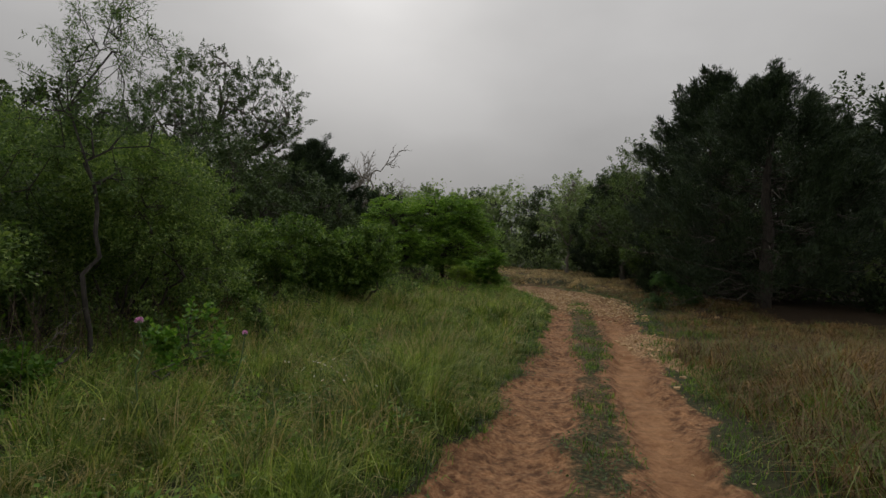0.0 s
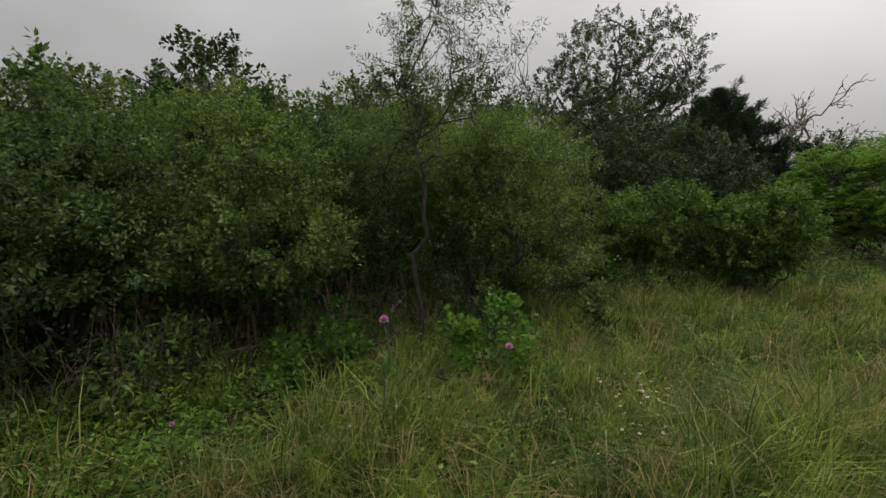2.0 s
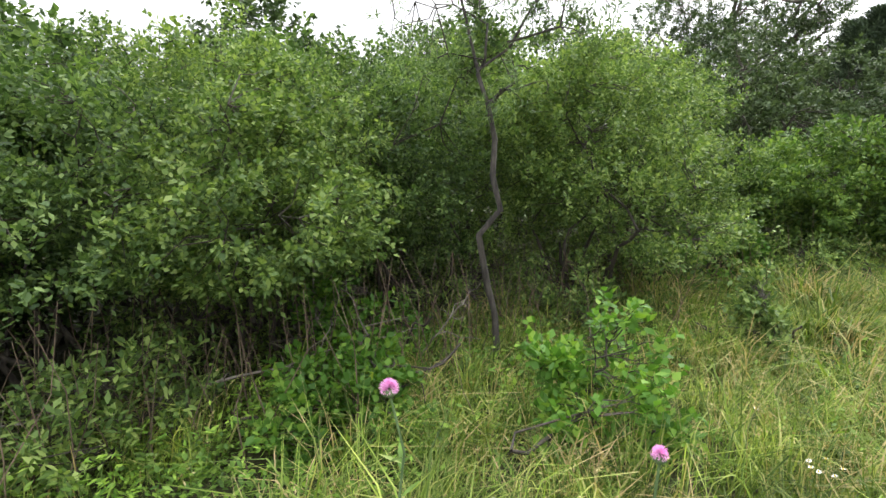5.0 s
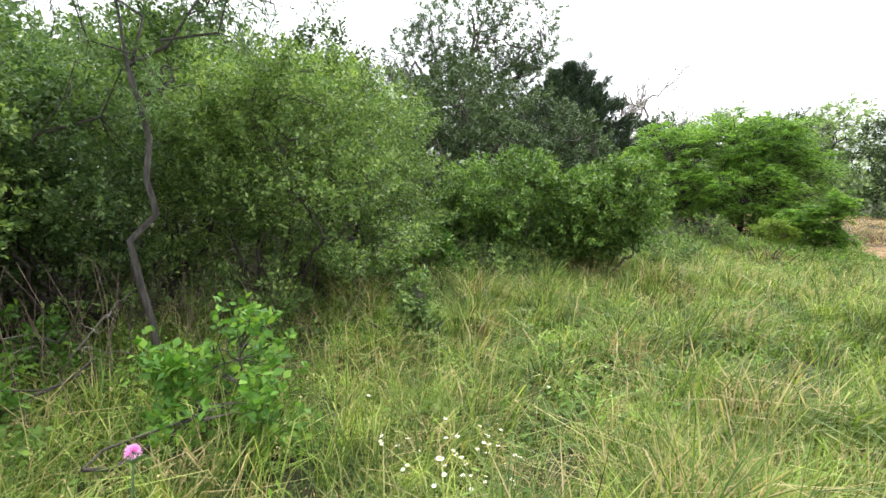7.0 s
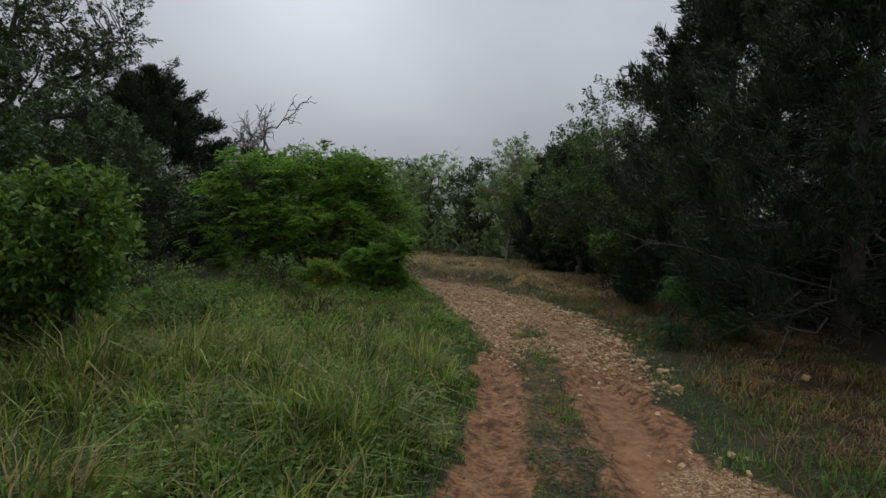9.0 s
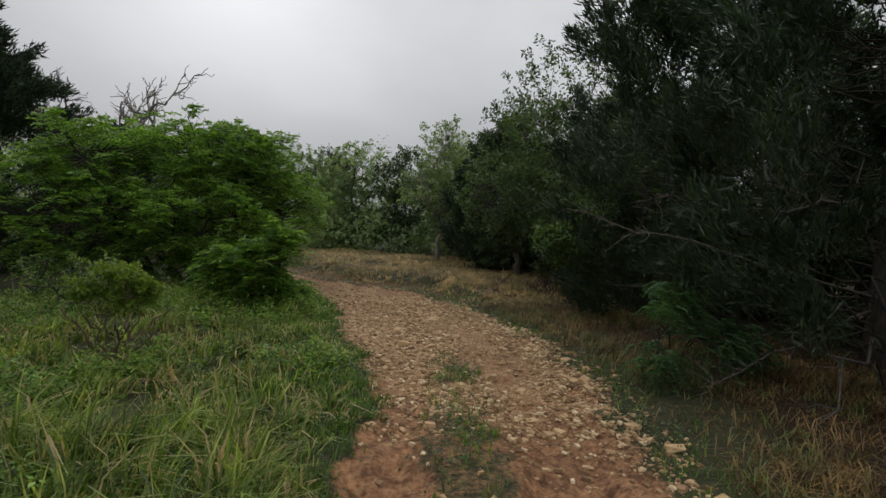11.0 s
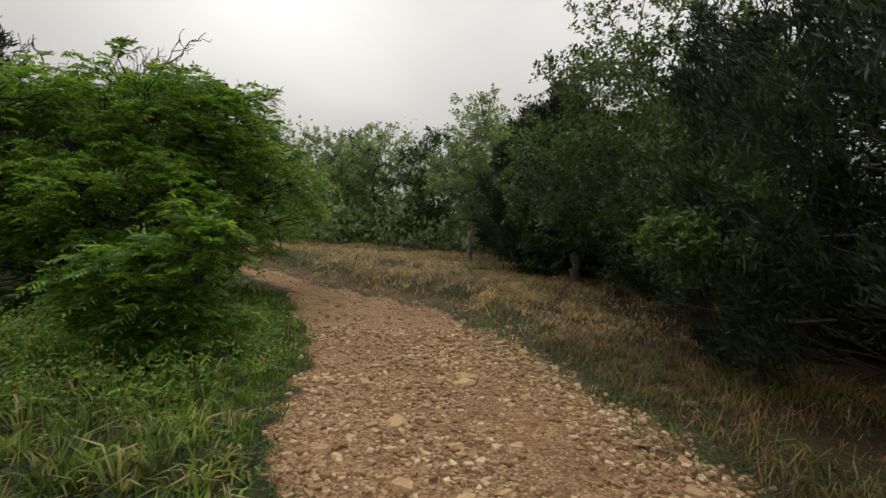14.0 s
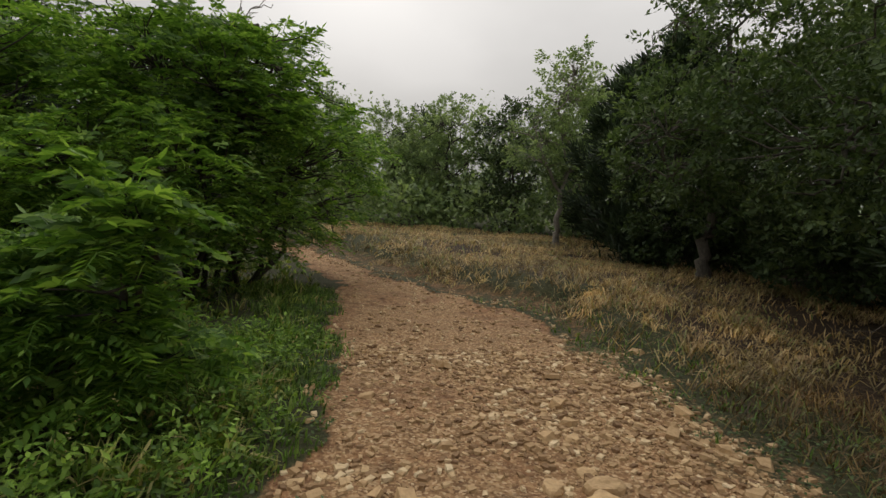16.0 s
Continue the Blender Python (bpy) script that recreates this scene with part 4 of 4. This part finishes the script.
for i, (tx, ty, th, tr, kind_) in enumerate(THICKET):
    r_ = np.random.default_rng(200 + i)
    lobes_ = [(0, 0, th * 0.68, tr, tr, th * 0.26), (r_.normal(0, 0.4), r_.normal(0, 0.4), th * 0.50, tr * 0.95, tr * 0.95, th * 0.17), (r_.normal(0, 0.4), r_.normal(0, 0.4), th * 0.30, tr * 0.75, tr * 0.75, th * 0.10)]
    lobes_ += [(r_.normal(0, 0.55), r_.normal(0, 0.55), th * r_.uniform(0.70, 0.92), tr * r_.uniform(0.2, 0.45), tr * r_.uniform(0.2, 0.45), th * r_.uniform(0.08, 0.18)) for _ in range(4)]
    back = tx < -7
    broadleaf("thicket_shrub", "many-stemmed shrub with small bright leaves over dark bare stems" if kind_ else "many-stemmed shrub with dense dark green leaves", "shrub", tx, ty, th, lobes_,
              0.022, M_ELM if kind_ else M_THICKET, M_DARKBARK, tips=560 if back else 1050, per=34, leaf=(0.09, 0.056) if back else (0.050, 0.031), clump=0.2 if back else 0.125, stems=8, seed=220 + i, spread=0.45, group="thicket")
broadleaf("mesquite_tree", "crooked mesquite with dark flaking bark and feathery leaves", "tree", -3.92, 5.76, 4.4,
          [(0.1, 0.5, 3.5, 0.8, 0.8, 0.7), (0.5, 0.5, 2.9, 0.6, 0.6, 0.5), (-0.4, 0.1, 3.0, 0.7, 0.7, 0.6), (0.1, 0.2, 4.0, 0.7, 0.7, 0.5), (0.3, 0.0, 2.2, 0.3, 0.3, 0.3)], 0.026, M_MESQUITE, M_MESQBARK, crook=0.03, tips=150, per=70, leaf=(0.06, 0.012), clump=0.16, seed=250)
broadleaf("oak_tree", "tall oak with thin crown and bare twigs", "tree", -11.2, 26.0, 11.5,
          [(-0.8, 0, 8.9, 2.3, 2.3, 2.2), (2.3, -0.5, 8.3, 2.1, 2.1, 2.0), (-2.8, 0, 7.4, 2.2, 2.2, 1.9), (0.6, 0, 5.6, 3.0, 2.8, 2.0), (2.6, 0, 5.8, 1.8, 1.8, 1.6), (-4.4, 0, 6.2, 1.6, 1.6, 1.4)], 0.24, M_OAK, tips=1700, per=40, leaf=(0.10, 0.060), clump=0.17, seed=251, group="oaks")
cedar(-6.4, 25.2, 6.6, 2.7, 3600, 24, 0.125, 105, dead=0, tops=9)
cedar(-3.6, 28.5, 4.2, 2.0, 400, 22, 0.22, 106, dead=0)
bare_tree(-7.4, 36.0, 8.6, 263, r=0.22)
sumac(0.0, 22.4, [(-0.2, 0, 2.6, 1.7, 1.7, 1.4), (1.1, 0.6, 2.1, 1.2, 1.4, 1.4), (-1.9, 0.2, 2.3, 1.5, 1.5, 1.4), (0.0, -1.3, 1.6, 1.4, 1.1, 1.1), (1.4, 2.0, 1.8, 1.1, 1.2, 1.2), (-0.6, -0.6, 0.8, 1.8, 1.2, 0.7), (-2.4, -1.6, 1.7, 1.3, 1.2, 1.3), (-2.0, -1.2, 2.8, 1.0, 1.0, 0.9), (0.3, -0.8, 2.7, 1.0, 1.0, 0.8), (0.6, 0.4, 3.2, 1.1, 1.1, 0.7)], 1150, 270, 8, 0.36, 6, "large domed bright green sumac thicket", 0.03)
sumac(1.4, 17.95, [(0, 0, 0.72, 0.38, 0.4, 0.36), (0.46, -0.1, 1.2, 0.18, 0.2, 0.34), (-0.34, 0.05, 0.66, 0.28, 0.34, 0.32), (0.2, 0, 0.42, 0.45, 0.35, 0.26)], 150, 271, 8, 0.32, 8, "low bright green sumac bush beside the gravel")
broadleaf("leafy_bush", "rounded bright green bush at the meadow's edge", "bush", -1.95, 12.3, 2.1, [(0, 0, 1.2, 0.85, 0.85, 0.7), (0.3, 0.1, 1.75, 0.45, 0.45, 0.3), (-0.4, -0.1, 0.8, 0.8, 0.8, 0.55), (-0.5, 0, 1.6, 0.35, 0.35, 0.25)],
          0.03, M_BUSH, M_DARKBARK, tips=760, per=30, leaf=(0.078, 0.042), clump=0.11, stems=4, seed=272)
broadleaf("leafy_bush", "rounded bright green bush at the meadow's edge", "bush", -3.7, 11.9, 2.2, [(0, 0, 1.2, 1.1, 1.0, 0.8), (0.4, 0.1, 1.8, 0.5, 0.5, 0.3), (-0.6, -0.1, 0.8, 0.9, 0.9, 0.6)],
          0.03, M_BUSH, M_DARKBARK, tips=800, per=30, leaf=(0.078, 0.042), clump=0.12, stems=4, seed=273)
broadleaf("small_bush", "small yellow-green bush with brown stems in the grass", "bush", 0.40, 15.0, 0.98, [(0, 0, 0.78, 0.36, 0.36, 0.17), (0.2, 0, 0.66, 0.28, 0.28, 0.15)],
          0.012, M_YOUNG, M_TWIG, tips=120, per=40, leaf=(0.05, 0.024), clump=0.07, stems=9, seed=274, spread=0.16)
UNDER = [(-2.68, 5.45, 0.92, 0.36, 1), (-2.70, 7.65, 0.75, 0.20, 0), (-4.3, 7.2, 0.8, 0.6, 0), (-4.6, 3.2, 0.7, 0.6, 0), (-4.6, 5.0, 0.8, 0.6, 1), (-4.8, 1.8, 0.8, 0.6, 0), (-4.4, 8.6, 0.7, 0.6, 0), (-4.5, 10.2, 0.9, 0.7, 1), (-2.9, 11.2, 0.6, 0.5, 0),
         (-5.6, 3.8, 1.0, 0.8, 0), (-5.7, 6.4, 1.1, 0.9, 0), (-3.9, 4.4, 0.45, 0.4, 1), (-1.2, 13.6, 0.6, 0.6, 0), (-5.8, 8.4, 1.1, 0.9, 0), (-0.9, 17.6, 0.8, 0.8, 0), (-2.6, 15.6, 0.9, 0.9, 0),
         (-6.6, 2.2, 1.3, 0.9, 0), (-6.8, 5.2, 1.3, 0.9, 0), (-6.6, 0.4, 1.2, 0.9, 0), (-6.3, 7.4, 1.2, 0.8, 0), (-7.6, 4.0, 1.5, 1.0, 0), (-6.4, 9.6, 1.2, 0.9, 0), (-7.8, 7.2, 1.5, 1.0, 0), (-5.0, 0.4, 0.9, 0.6, 0), (-3.6, 10.6, 0.7, 0.6, 0)]
for i, (tx, ty, th, tr, kind_) in enumerate(UNDER):
    broadleaf("undergrowth_shrub", "low vine-covered bush with broad bright leaves" if kind_ else "low leafy undergrowth at the edge of the thicket", "shrub", tx, ty, th,
              [(0, 0, th * 0.6, tr, tr, th * 0.4), (0.2, -0.1, th * 0.3, tr * 1.1, tr * 1.1, th * 0.28)], 0.012, M_VINE if kind_ else M_ELM, M_DARKBARK,
              tips=150, per=18, leaf=(0.065, 0.046) if kind_ else (0.07, 0.030), clump=0.10, stems=4, seed=500 + i, spread=0.2, group="undergrowth")

# ---- woods at the end of the view and behind the thicket ----
FAR = [(-12, 33, 7), (-8.5, 38, 6.5), (-5, 42, 6.0), (-1.5, 40, 5.6), (1.5, 43, 6.0), (4.5, 41, 6.3), (7.5, 40, 6.2), (10.5, 38, 6.4), (13.5, 35, 6.6), (14.5, 29, 7), (3, 47, 6.6), (-3.2, 33, 4.6),
       (-10.5, 22, 6.4), (-12.5, 17, 6.5), (-11.5, 12, 5.6), (-11, 6.5, 5.2), (-10.5, 1.5, 5.0), (12.5, 25, 6.5), (15, 15, 6.5), (-5.8, 19.5, 4.4), (-6.4, 15.8, 4.4), (-4.0, 18.0, 3.4), (-10, -3, 5), (12.6, 18.5, 6.4)]
seedling = []
for k in range(4):
    # three of the four wear the leaf colour lightened for distance haze
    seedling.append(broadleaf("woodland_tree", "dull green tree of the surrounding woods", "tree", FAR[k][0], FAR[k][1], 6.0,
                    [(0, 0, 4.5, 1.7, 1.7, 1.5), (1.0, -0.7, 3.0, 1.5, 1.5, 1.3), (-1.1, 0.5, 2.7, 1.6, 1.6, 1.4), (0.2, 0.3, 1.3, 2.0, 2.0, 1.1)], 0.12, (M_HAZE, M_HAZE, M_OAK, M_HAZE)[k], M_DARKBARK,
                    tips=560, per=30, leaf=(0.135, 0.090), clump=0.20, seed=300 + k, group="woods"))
for i, (fx, fy, fh) in enumerate(FAR[4:]):
    s_ = fh / 6.0
    copy_thing(seedling[i % 4] if fy > 31 else seedling[2], pose(fx, fy, ground_at(fx, fy), 0, 0, 47 * i) @ Matrix.Diagonal((s_, s_, s_, 1)))


def far_woods():
    """The mass of woods beyond the last single trees, all round the view."""
    rng = np.random.default_rng(60)
    n = 4200
    a = np.radians(rng.uniform(-80, 115, n))          # bearing, left of +y positive
    dist = rng.uniform(40, 62, n) + 8 * np.abs(np.sin(a * 3))
    x, y = -np.sin(a) * dist + 1.0, np.cos(a) * dist + 4
    top = 5.2 + 2.2 * vnoise(x, y, 4.0, 61) + 1.2 * vnoise(x, y, 1.6, 62)
    z = rng.random(n) * top
    m = 900                                           # bushes under the last trees
    k = rng.random(m)
    bx = np.where(k < 0.5, rng.uniform(-13, 17, m), np.where(k < 0.75, rng.uniform(11.5, 15, m), rng.uniform(-12, -8.5, m)))
    by = np.where(k < 0.5, rng.uniform(36.5, 44, m), np.where(k < 0.75, rng.uniform(8, 38, m), rng.uniform(-2, 36, m)))
    x, y, z = np.concatenate([x, bx]), np.concatenate([y, by]), np.concatenate([z, rng.uniform(0.1, 1.9, m)])
    n += m
    per = 28
    c = np.repeat(np.stack([x, y, land(x, y) + z], 1), per, 0) + rng.normal(0, 0.42, (n * per, 3))
    c[:, 2] = np.maximum(c[:, 2], -0.5)
    v, f = leaves(c, rng.normal(0, 1, c.shape), rng.normal(0, 0.6, c.shape) + [0, 0, 1], rng.uniform(0.16, 0.32, len(c)), rng.uniform(0.11, 0.21, len(c)))
    # haze over the woods is in this pale leaf colour, not in the air
    tagged(part_np("far_woods", v, [f], M_HAZE), "dull green woods closing the view, paled as by haze", "woods", kind="stuff")


far_woods()


def dead_stems():
    """Brown dead weed stalks standing along the foot of the thicket."""
    rng = np.random.default_rng(61)
    out = []
    for _ in range(420):
        y = rng.uniform(1.0, 11.0)
        x = -4.5 + 0.1 * max(y - 9, 0) + rng.normal(0, 0.45)
        b = np.array([x, y, ground_at(x, y) - 0.02])
        h = rng.uniform(0.35, 1.1)
        out.append(tube(bent(b, b + np.array([rng.normal(0, 0.2), rng.normal(0, 0.2), 1]) * h, rng, 4, 0.05), np.linspace(0.006, 0.002, 4), 3))
    v, f = join(out)
    tagged(part_np("dead_weed_stalks", v, f, M_TWIG), "thin brown dead stalks under the thicket", "stalks", kind="stuff")


dead_stems()


def fallen_branch(points, r0, seed):
    """A bare dead branch with a few forked side twigs, leaning or lying at the foot of the thicket."""
    rng = np.random.default_rng(seed)
    x, y = points[0][:2]
    root = thing("fallen_branch", "bare pale grey dead branch at the foot of the thicket", "branch", x, y, "dead branches")
    p = np.array(points, float) - [x, y, 0]
    t = np.linspace(0, 1, len(p))
    fine = np.array([np.interp(np.linspace(0, 1, 10), t, p[:, k]) for k in range(3)]).T + rng.normal(0, 0.012, (10, 3))
    v, f = tube(fine, np.linspace(r0, r0 * 0.35, 10), 6)
    part_np("stick", v, [f], M_DEAD, root, smooth_shade=True)
    for _ in range(6):
        q = fine[rng.integers(3, 10)]
        v, f = tube(bent(q, q + rng.normal(0, 1, 3) * [0.14, 0.16, 0.10] + [0.05, 0.06, 0.05], rng, 5, 0.07), np.linspace(r0 * 0.45, 0.002, 5), 4)
        part_np("twig", v, [f], M_DEAD, root, smooth_shade=True)


fallen_branch([(-4.9, 3.35, 0.15), (-4.5, 3.75, 0.30), (-4.3, 4.15, 0.36), (-4.2, 4.5, 0.42)], 0.013, 71)
fallen_branch([(-4.7, 3.0, -0.02), (-4.72, 3.05, 0.25), (-4.82, 3.08, 0.46)], 0.014, 72)
fallen_branch([(-4.15, 4.75, -0.02), (-4.18, 4.75, 0.4), (-4.26, 4.70, 0.72)], 0.010, 73)
fallen_branch([(-4.4, 5.2, 0.0), (-4.1, 5.3, 0.35), (-3.95, 5.45, 0.62)], 0.010, 74)
fallen_branch([(-4.9, 4.6, 0.05), (-4.95, 4.7, 0.9), (-5.0, 4.75, 1.5)], 0.012, 75)
fallen_branch([(-5.2, 2.2, 0.0), (-4.9, 2.5, 0.22), (-4.7, 2.9, 0.30)], 0.012, 76)

# ---- flowers ----


def thistle(x, y, height, head, lean=(0.0, 0.0), label="pink thistle flower on a tall green stem"):
    rng = np.random.default_rng(int(abs(x * 1000) + abs(y * 100)))
    root = thing("thistle", label, "flower", x, y, "thistles")
    top = np.array([lean[0], lean[1], height])
    p = bent((0, 0, -0.03), top, rng, 6, 0.03)
    v, f = tube(p, np.linspace(0.006, 0.004, 6), 6)
    part_np("stem", v, [f], M_STEM, root, smooth_shade=True)
    v, f = tube(top + np.array([[0, 0, -.012], [0, 0, 0], [0, 0, .014], [0, 0, .024]]), np.array([.3, .8, .75, .35]) * head * 0.5, 10)
    part_np("calyx", v, [f], M_STEM, root, smooth_shade=True)
    n = 520
    d = unit(rng.normal(0, 1, (n, 3)) + [0, 0, 0.45])
    d[:, 2] = np.maximum(d[:, 2], -0.30)
    v, f = leaves(top + [0, 0, 0.018] + d * head * 0.12, d, rng.normal(0, 1, (n, 3)), head * rng.uniform(0.34, 0.46, n), head * 0.055, 0.0)
    part_np("flower_head", v, [f], M_PINK, root, "fluffy pink flower head")
    m = 12
    t = rng.uniform(0.1, 0.8, m)
    b = np.array([np.interp(t, np.linspace(0, 1, 6), p[:, k]) for k in range(3)]).T
    az = rng.uniform(0, 6.28, m)
    v, f = leaves(b, np.stack([np.cos(az), np.sin(az), np.full(m, 0.4)], 1), np.tile([0, 0, 1.0], (m, 1)), rng.uniform(0.06, 0.14, m), 0.022)
    tagged(part_np("stem_leaf_spray", v, [f], M_VERGE, root), kind="stuff")
    return root


thistle(-2.24, 3.816, 0.93, 0.062)
thistle(-1.79, 4.26, 0.78, 0.050, (0.14, 0.08))
thistle(-2.98, 2.75, 0.34, 0.035, (0.03, 0.02), "small mauve thistle flower low in the grass")


def daisies():
    """A drift of small white daisies; each is petals round a yellow disc on a thin stem."""
    rng = np.random.default_rng(70)
    spots = [(rng.normal(-1.29, 0.22), rng.normal(5.75, 0.17)) for _ in range(44)] + [(rng.normal(-1.0, 0.30), rng.normal(4.95, 0.22)) for _ in range(26)] + [(rng.uniform(-2.6, -0.2), rng.uniform(3.5, 8)) for _ in range(14)]
    proto = None
    for x, y in spots:
        if proto is None:
            proto = thing("daisy", "small white daisy with a yellow centre", "flower", x, y, "daisies in the meadow")
            v, f = tube([(0, 0, -0.02), (0.005, 0, 0.15), (0, 0.004, 0.30)], [0.003, 0.0025, 0.002], 4)
            part_np("stem", v, [f], M_STEM, proto)
            az = np.linspace(0, 2 * np.pi, 11, endpoint=False)
            d = np.stack([np.cos(az), np.sin(az), np.full(11, 0.12)], 1)
            v, f = leaves(np.array([[0, 0.004, 0.30]]) + d * 0.004, d, np.tile([0, 0, 1.0], (11, 1)), 0.021, 0.010, 0.02)
            part_np("petal_ring", v, [f], M_WHITE, proto)
            v, f = tube([(0, 0.004, 0.298), (0, 0.004, 0.303), (0, 0.004, 0.307)], [0.007, 0.008, 0.004], 8)
            part_np("flower_disc", v, [f], M_YELLOW, proto)
        else:
            copy_thing(proto, pose(x, y, ground_at(x, y), rng.normal(-8, 12), rng.normal(0, 12), rng.uniform(0, 360)) @ Matrix.Diagonal((0.55, 0.55, rng.uniform(0.8, 1.15), 1)))


daisies()

# ---- stones: gravel of the trail, single stones, larger rocks ----


def stone_shape(seed, flat=0.6):
    """A broken, angular little stone of twelve faces, about one unit across."""
    rng = np.random.default_rng(seed)
    v = np.array([(-1, -1, -1), (1, -1, -1), (1, 1, -1), (-1, 1, -1), (-1, -1, 1), (1, -1, 1), (1, 1, 1), (-1, 1, 1)]) * 0.42
    v = v + rng.uniform(-0.17, 0.17, (8, 3))
    v[4:, :2] *= rng.uniform(0.55, 0.9)
    f = np.array([(0, 2, 1), (0, 3, 2), (4, 5, 6), (4, 6, 7), (0, 1, 5), (0, 5, 4), (1, 2, 6), (1, 6, 5), (2, 3, 7), (2, 7, 6), (3, 0, 4), (3, 4, 7)])
    return v * [1.15, 0.8, flat], f


SHAPES = [stone_shape(k, 0.28 + 0.06 * (k % 5)) for k in range(10)]


def gravel_density(x, y):
    d, side = road_side(x, y)
    on = smooth(0.15, -0.1, d) * smooth(11.5, 14.5, y) * (0.25 + 0.75 * smooth(0.36, 0.6, vnoise(x, y, 1.1, 82)))
    edge = np.exp(-((d - 0.1) / 0.22) ** 2) * (side > 0) * smooth(3, 6, y) * 0.45 + np.exp(-((d + 0.05) / 0.2) ** 2) * (side > 0) * smooth(12, 14, y)
    patch = smooth(1.05, 0.5, np.hypot((x - 3.75) / 0.75, (y - 8.0) / 2.6))
    return np.clip(on * (0.35 + 0.65 * smooth(0.3, 0.6, vnoise(x, y, 0.5, 81))) + edge + patch + 0.015 * smooth(0.1, -0.1, d), 0, 1)


def gravel():
    rng = np.random.default_rng(80)
    pieces = []
    for n, y0, y1, lo, hi in ((18000, 1, 12, 0.010, 0.036), (90000, 11.5, 20, 0.010, 0.064), (10000, 20, 30, 0.02, 0.07)):
        x, y = scatter(n, -2, 7, y0, y1, gravel_density, rng)
        k = rng.integers(0, len(SHAPES), len(x))
        size = lo + (hi - lo) * rng.random(len(x)) ** 2.5
        az = rng.uniform(0, 6.28, len(x))
        z = land(x, y)
        for q, (sv, sf) in enumerate(SHAPES):
            m = k == q
            if not m.any():
                continue
            c, s, sz = np.cos(az[m])[:, None], np.sin(az[m])[:, None], size[m][:, None]
            px, py, pz = sv[:, 0][None], sv[:, 1][None], sv[:, 2][None]
            P = np.stack([x[m][:, None] + sz * (c * px - s * py), y[m][:, None] + sz * (s * px + c * py), z[m][:, None] + sz * (pz + 0.12)], -1)
            F = (sf[None] + 8 * np.arange(m.sum())[:, None, None]).reshape(-1, 3)
            pieces.append((P.reshape(-1, 3), F))
    v, f = join(pieces)
    bed = part_np("gravel", v, f, M_STONE)
    bed.data.shade_flat()
    tagged(bed, "loose tan limestone gravel on the trail", "gravel", kind="stuff")


gravel()


def rock(x, y, size, az, seed, label="pale tan limestone rock lying on the trail", flat=0.5):
    """A weathered block: a sphere of facets, flattened, chipped and rounded."""
    bm = bmesh.new()
    bmesh.ops.create_icosphere(bm, subdivisions=3, radius=0.5)
    for vert in bm.verts:
        p = vert.co.copy()
        k = 0.78 + 0.45 * noise.noise(p * 1.7 + Vector((seed, 0, 0))) + 0.12 * noise.noise(p * 5 + Vector((0, seed, 0)))
        vert.co = Vector((p.x * 1.2, p.y * 0.85, max(-0.45, min(0.30, p.z)) * flat * 2.4)) * k
    me = bpy.data.meshes.new("rock")
    bm.to_mesh(me)
    bm.free()
    me.materials.append(M_STONE)
    ob = new("rock", me)
    ob.matrix_world = pose(x, y, ground_at(x, y) + size * flat * 0.06, 0, 0, az) @ Matrix.Scale(size, 4)
    return tagged(ob, label, "rock", "rocks along the trail")


ROCKS = [(7.1, 19.8, .26, 10), (4.23, 17.3, .24, 40), (4.05, 17.45, .16, 80), (2.28, 17.47, .13, 20), (3.53, 16.29, .22, 70), (4.29, 17.45, .2, 15), (3.53, 7.6, .24, 30), (3.3, 7.9, .17, 100), (2.78, 5.97, .09, 0),
         (8.4, 16.9, .2, 50), (5.05, 18.95, .15, 35), (4.3, 18.0, .12, 60), (4.25, 17.6, .13, 10), (4.34, 13.82, .13, 75), (6.4, 11.95, .16, 30), (4.2, 10.15, .1, 50), (5.94, 16.55, .14, 5), (3.77, 15.28, .2, 20),
         (4.25, 15.88, .13, 45), (3.9, 8.6, .14, 65), (3.15, 6.6, .1, 12), (5.2, 14.6, .15, 30), (4.95, 13.95, .13, 85), (3.0, 18.6, .12, 15), (3.7, 9.2, .12, 40)]
for i, (rx_, ry_, rs_, ra_) in enumerate(ROCKS):
    rock(rx_, ry_, rs_, ra_, 3.1 * i, "pale tan limestone rock lying on the trail" if abs(rx_ - 3.6) < 2 else "pale limestone rock in the dry grass", 0.24 + 0.06 * (i % 3))


def single_stones():
    """Fist-sized stones of the trail, each by itself."""
    rng = np.random.default_rng(90)
    meshes = []
    for sv, sf in SHAPES:
        me = mesh_np("stone", sv, sf)
        me.shade_flat()
        me.materials.append(M_STONE)
        meshes.append(me)
    x, y = scatter(4000, 0, 6, 8, 20, lambda a, b: gravel_density(a, b) * 0.8, rng)
    for i in range(min(300, len(x))):
        ob = new("stone", meshes[i % len(meshes)])
        size = 0.045 + 0.085 * rng.random() ** 2.5
        ob.matrix_world = pose(x[i], y[i], ground_at(x[i], y[i]) + size * 0.12, rng.normal(0, 8), rng.normal(0, 8), rng.uniform(0, 360)) @ Matrix.Scale(size, 4)
        ob.parent = GROUND


single_stones()
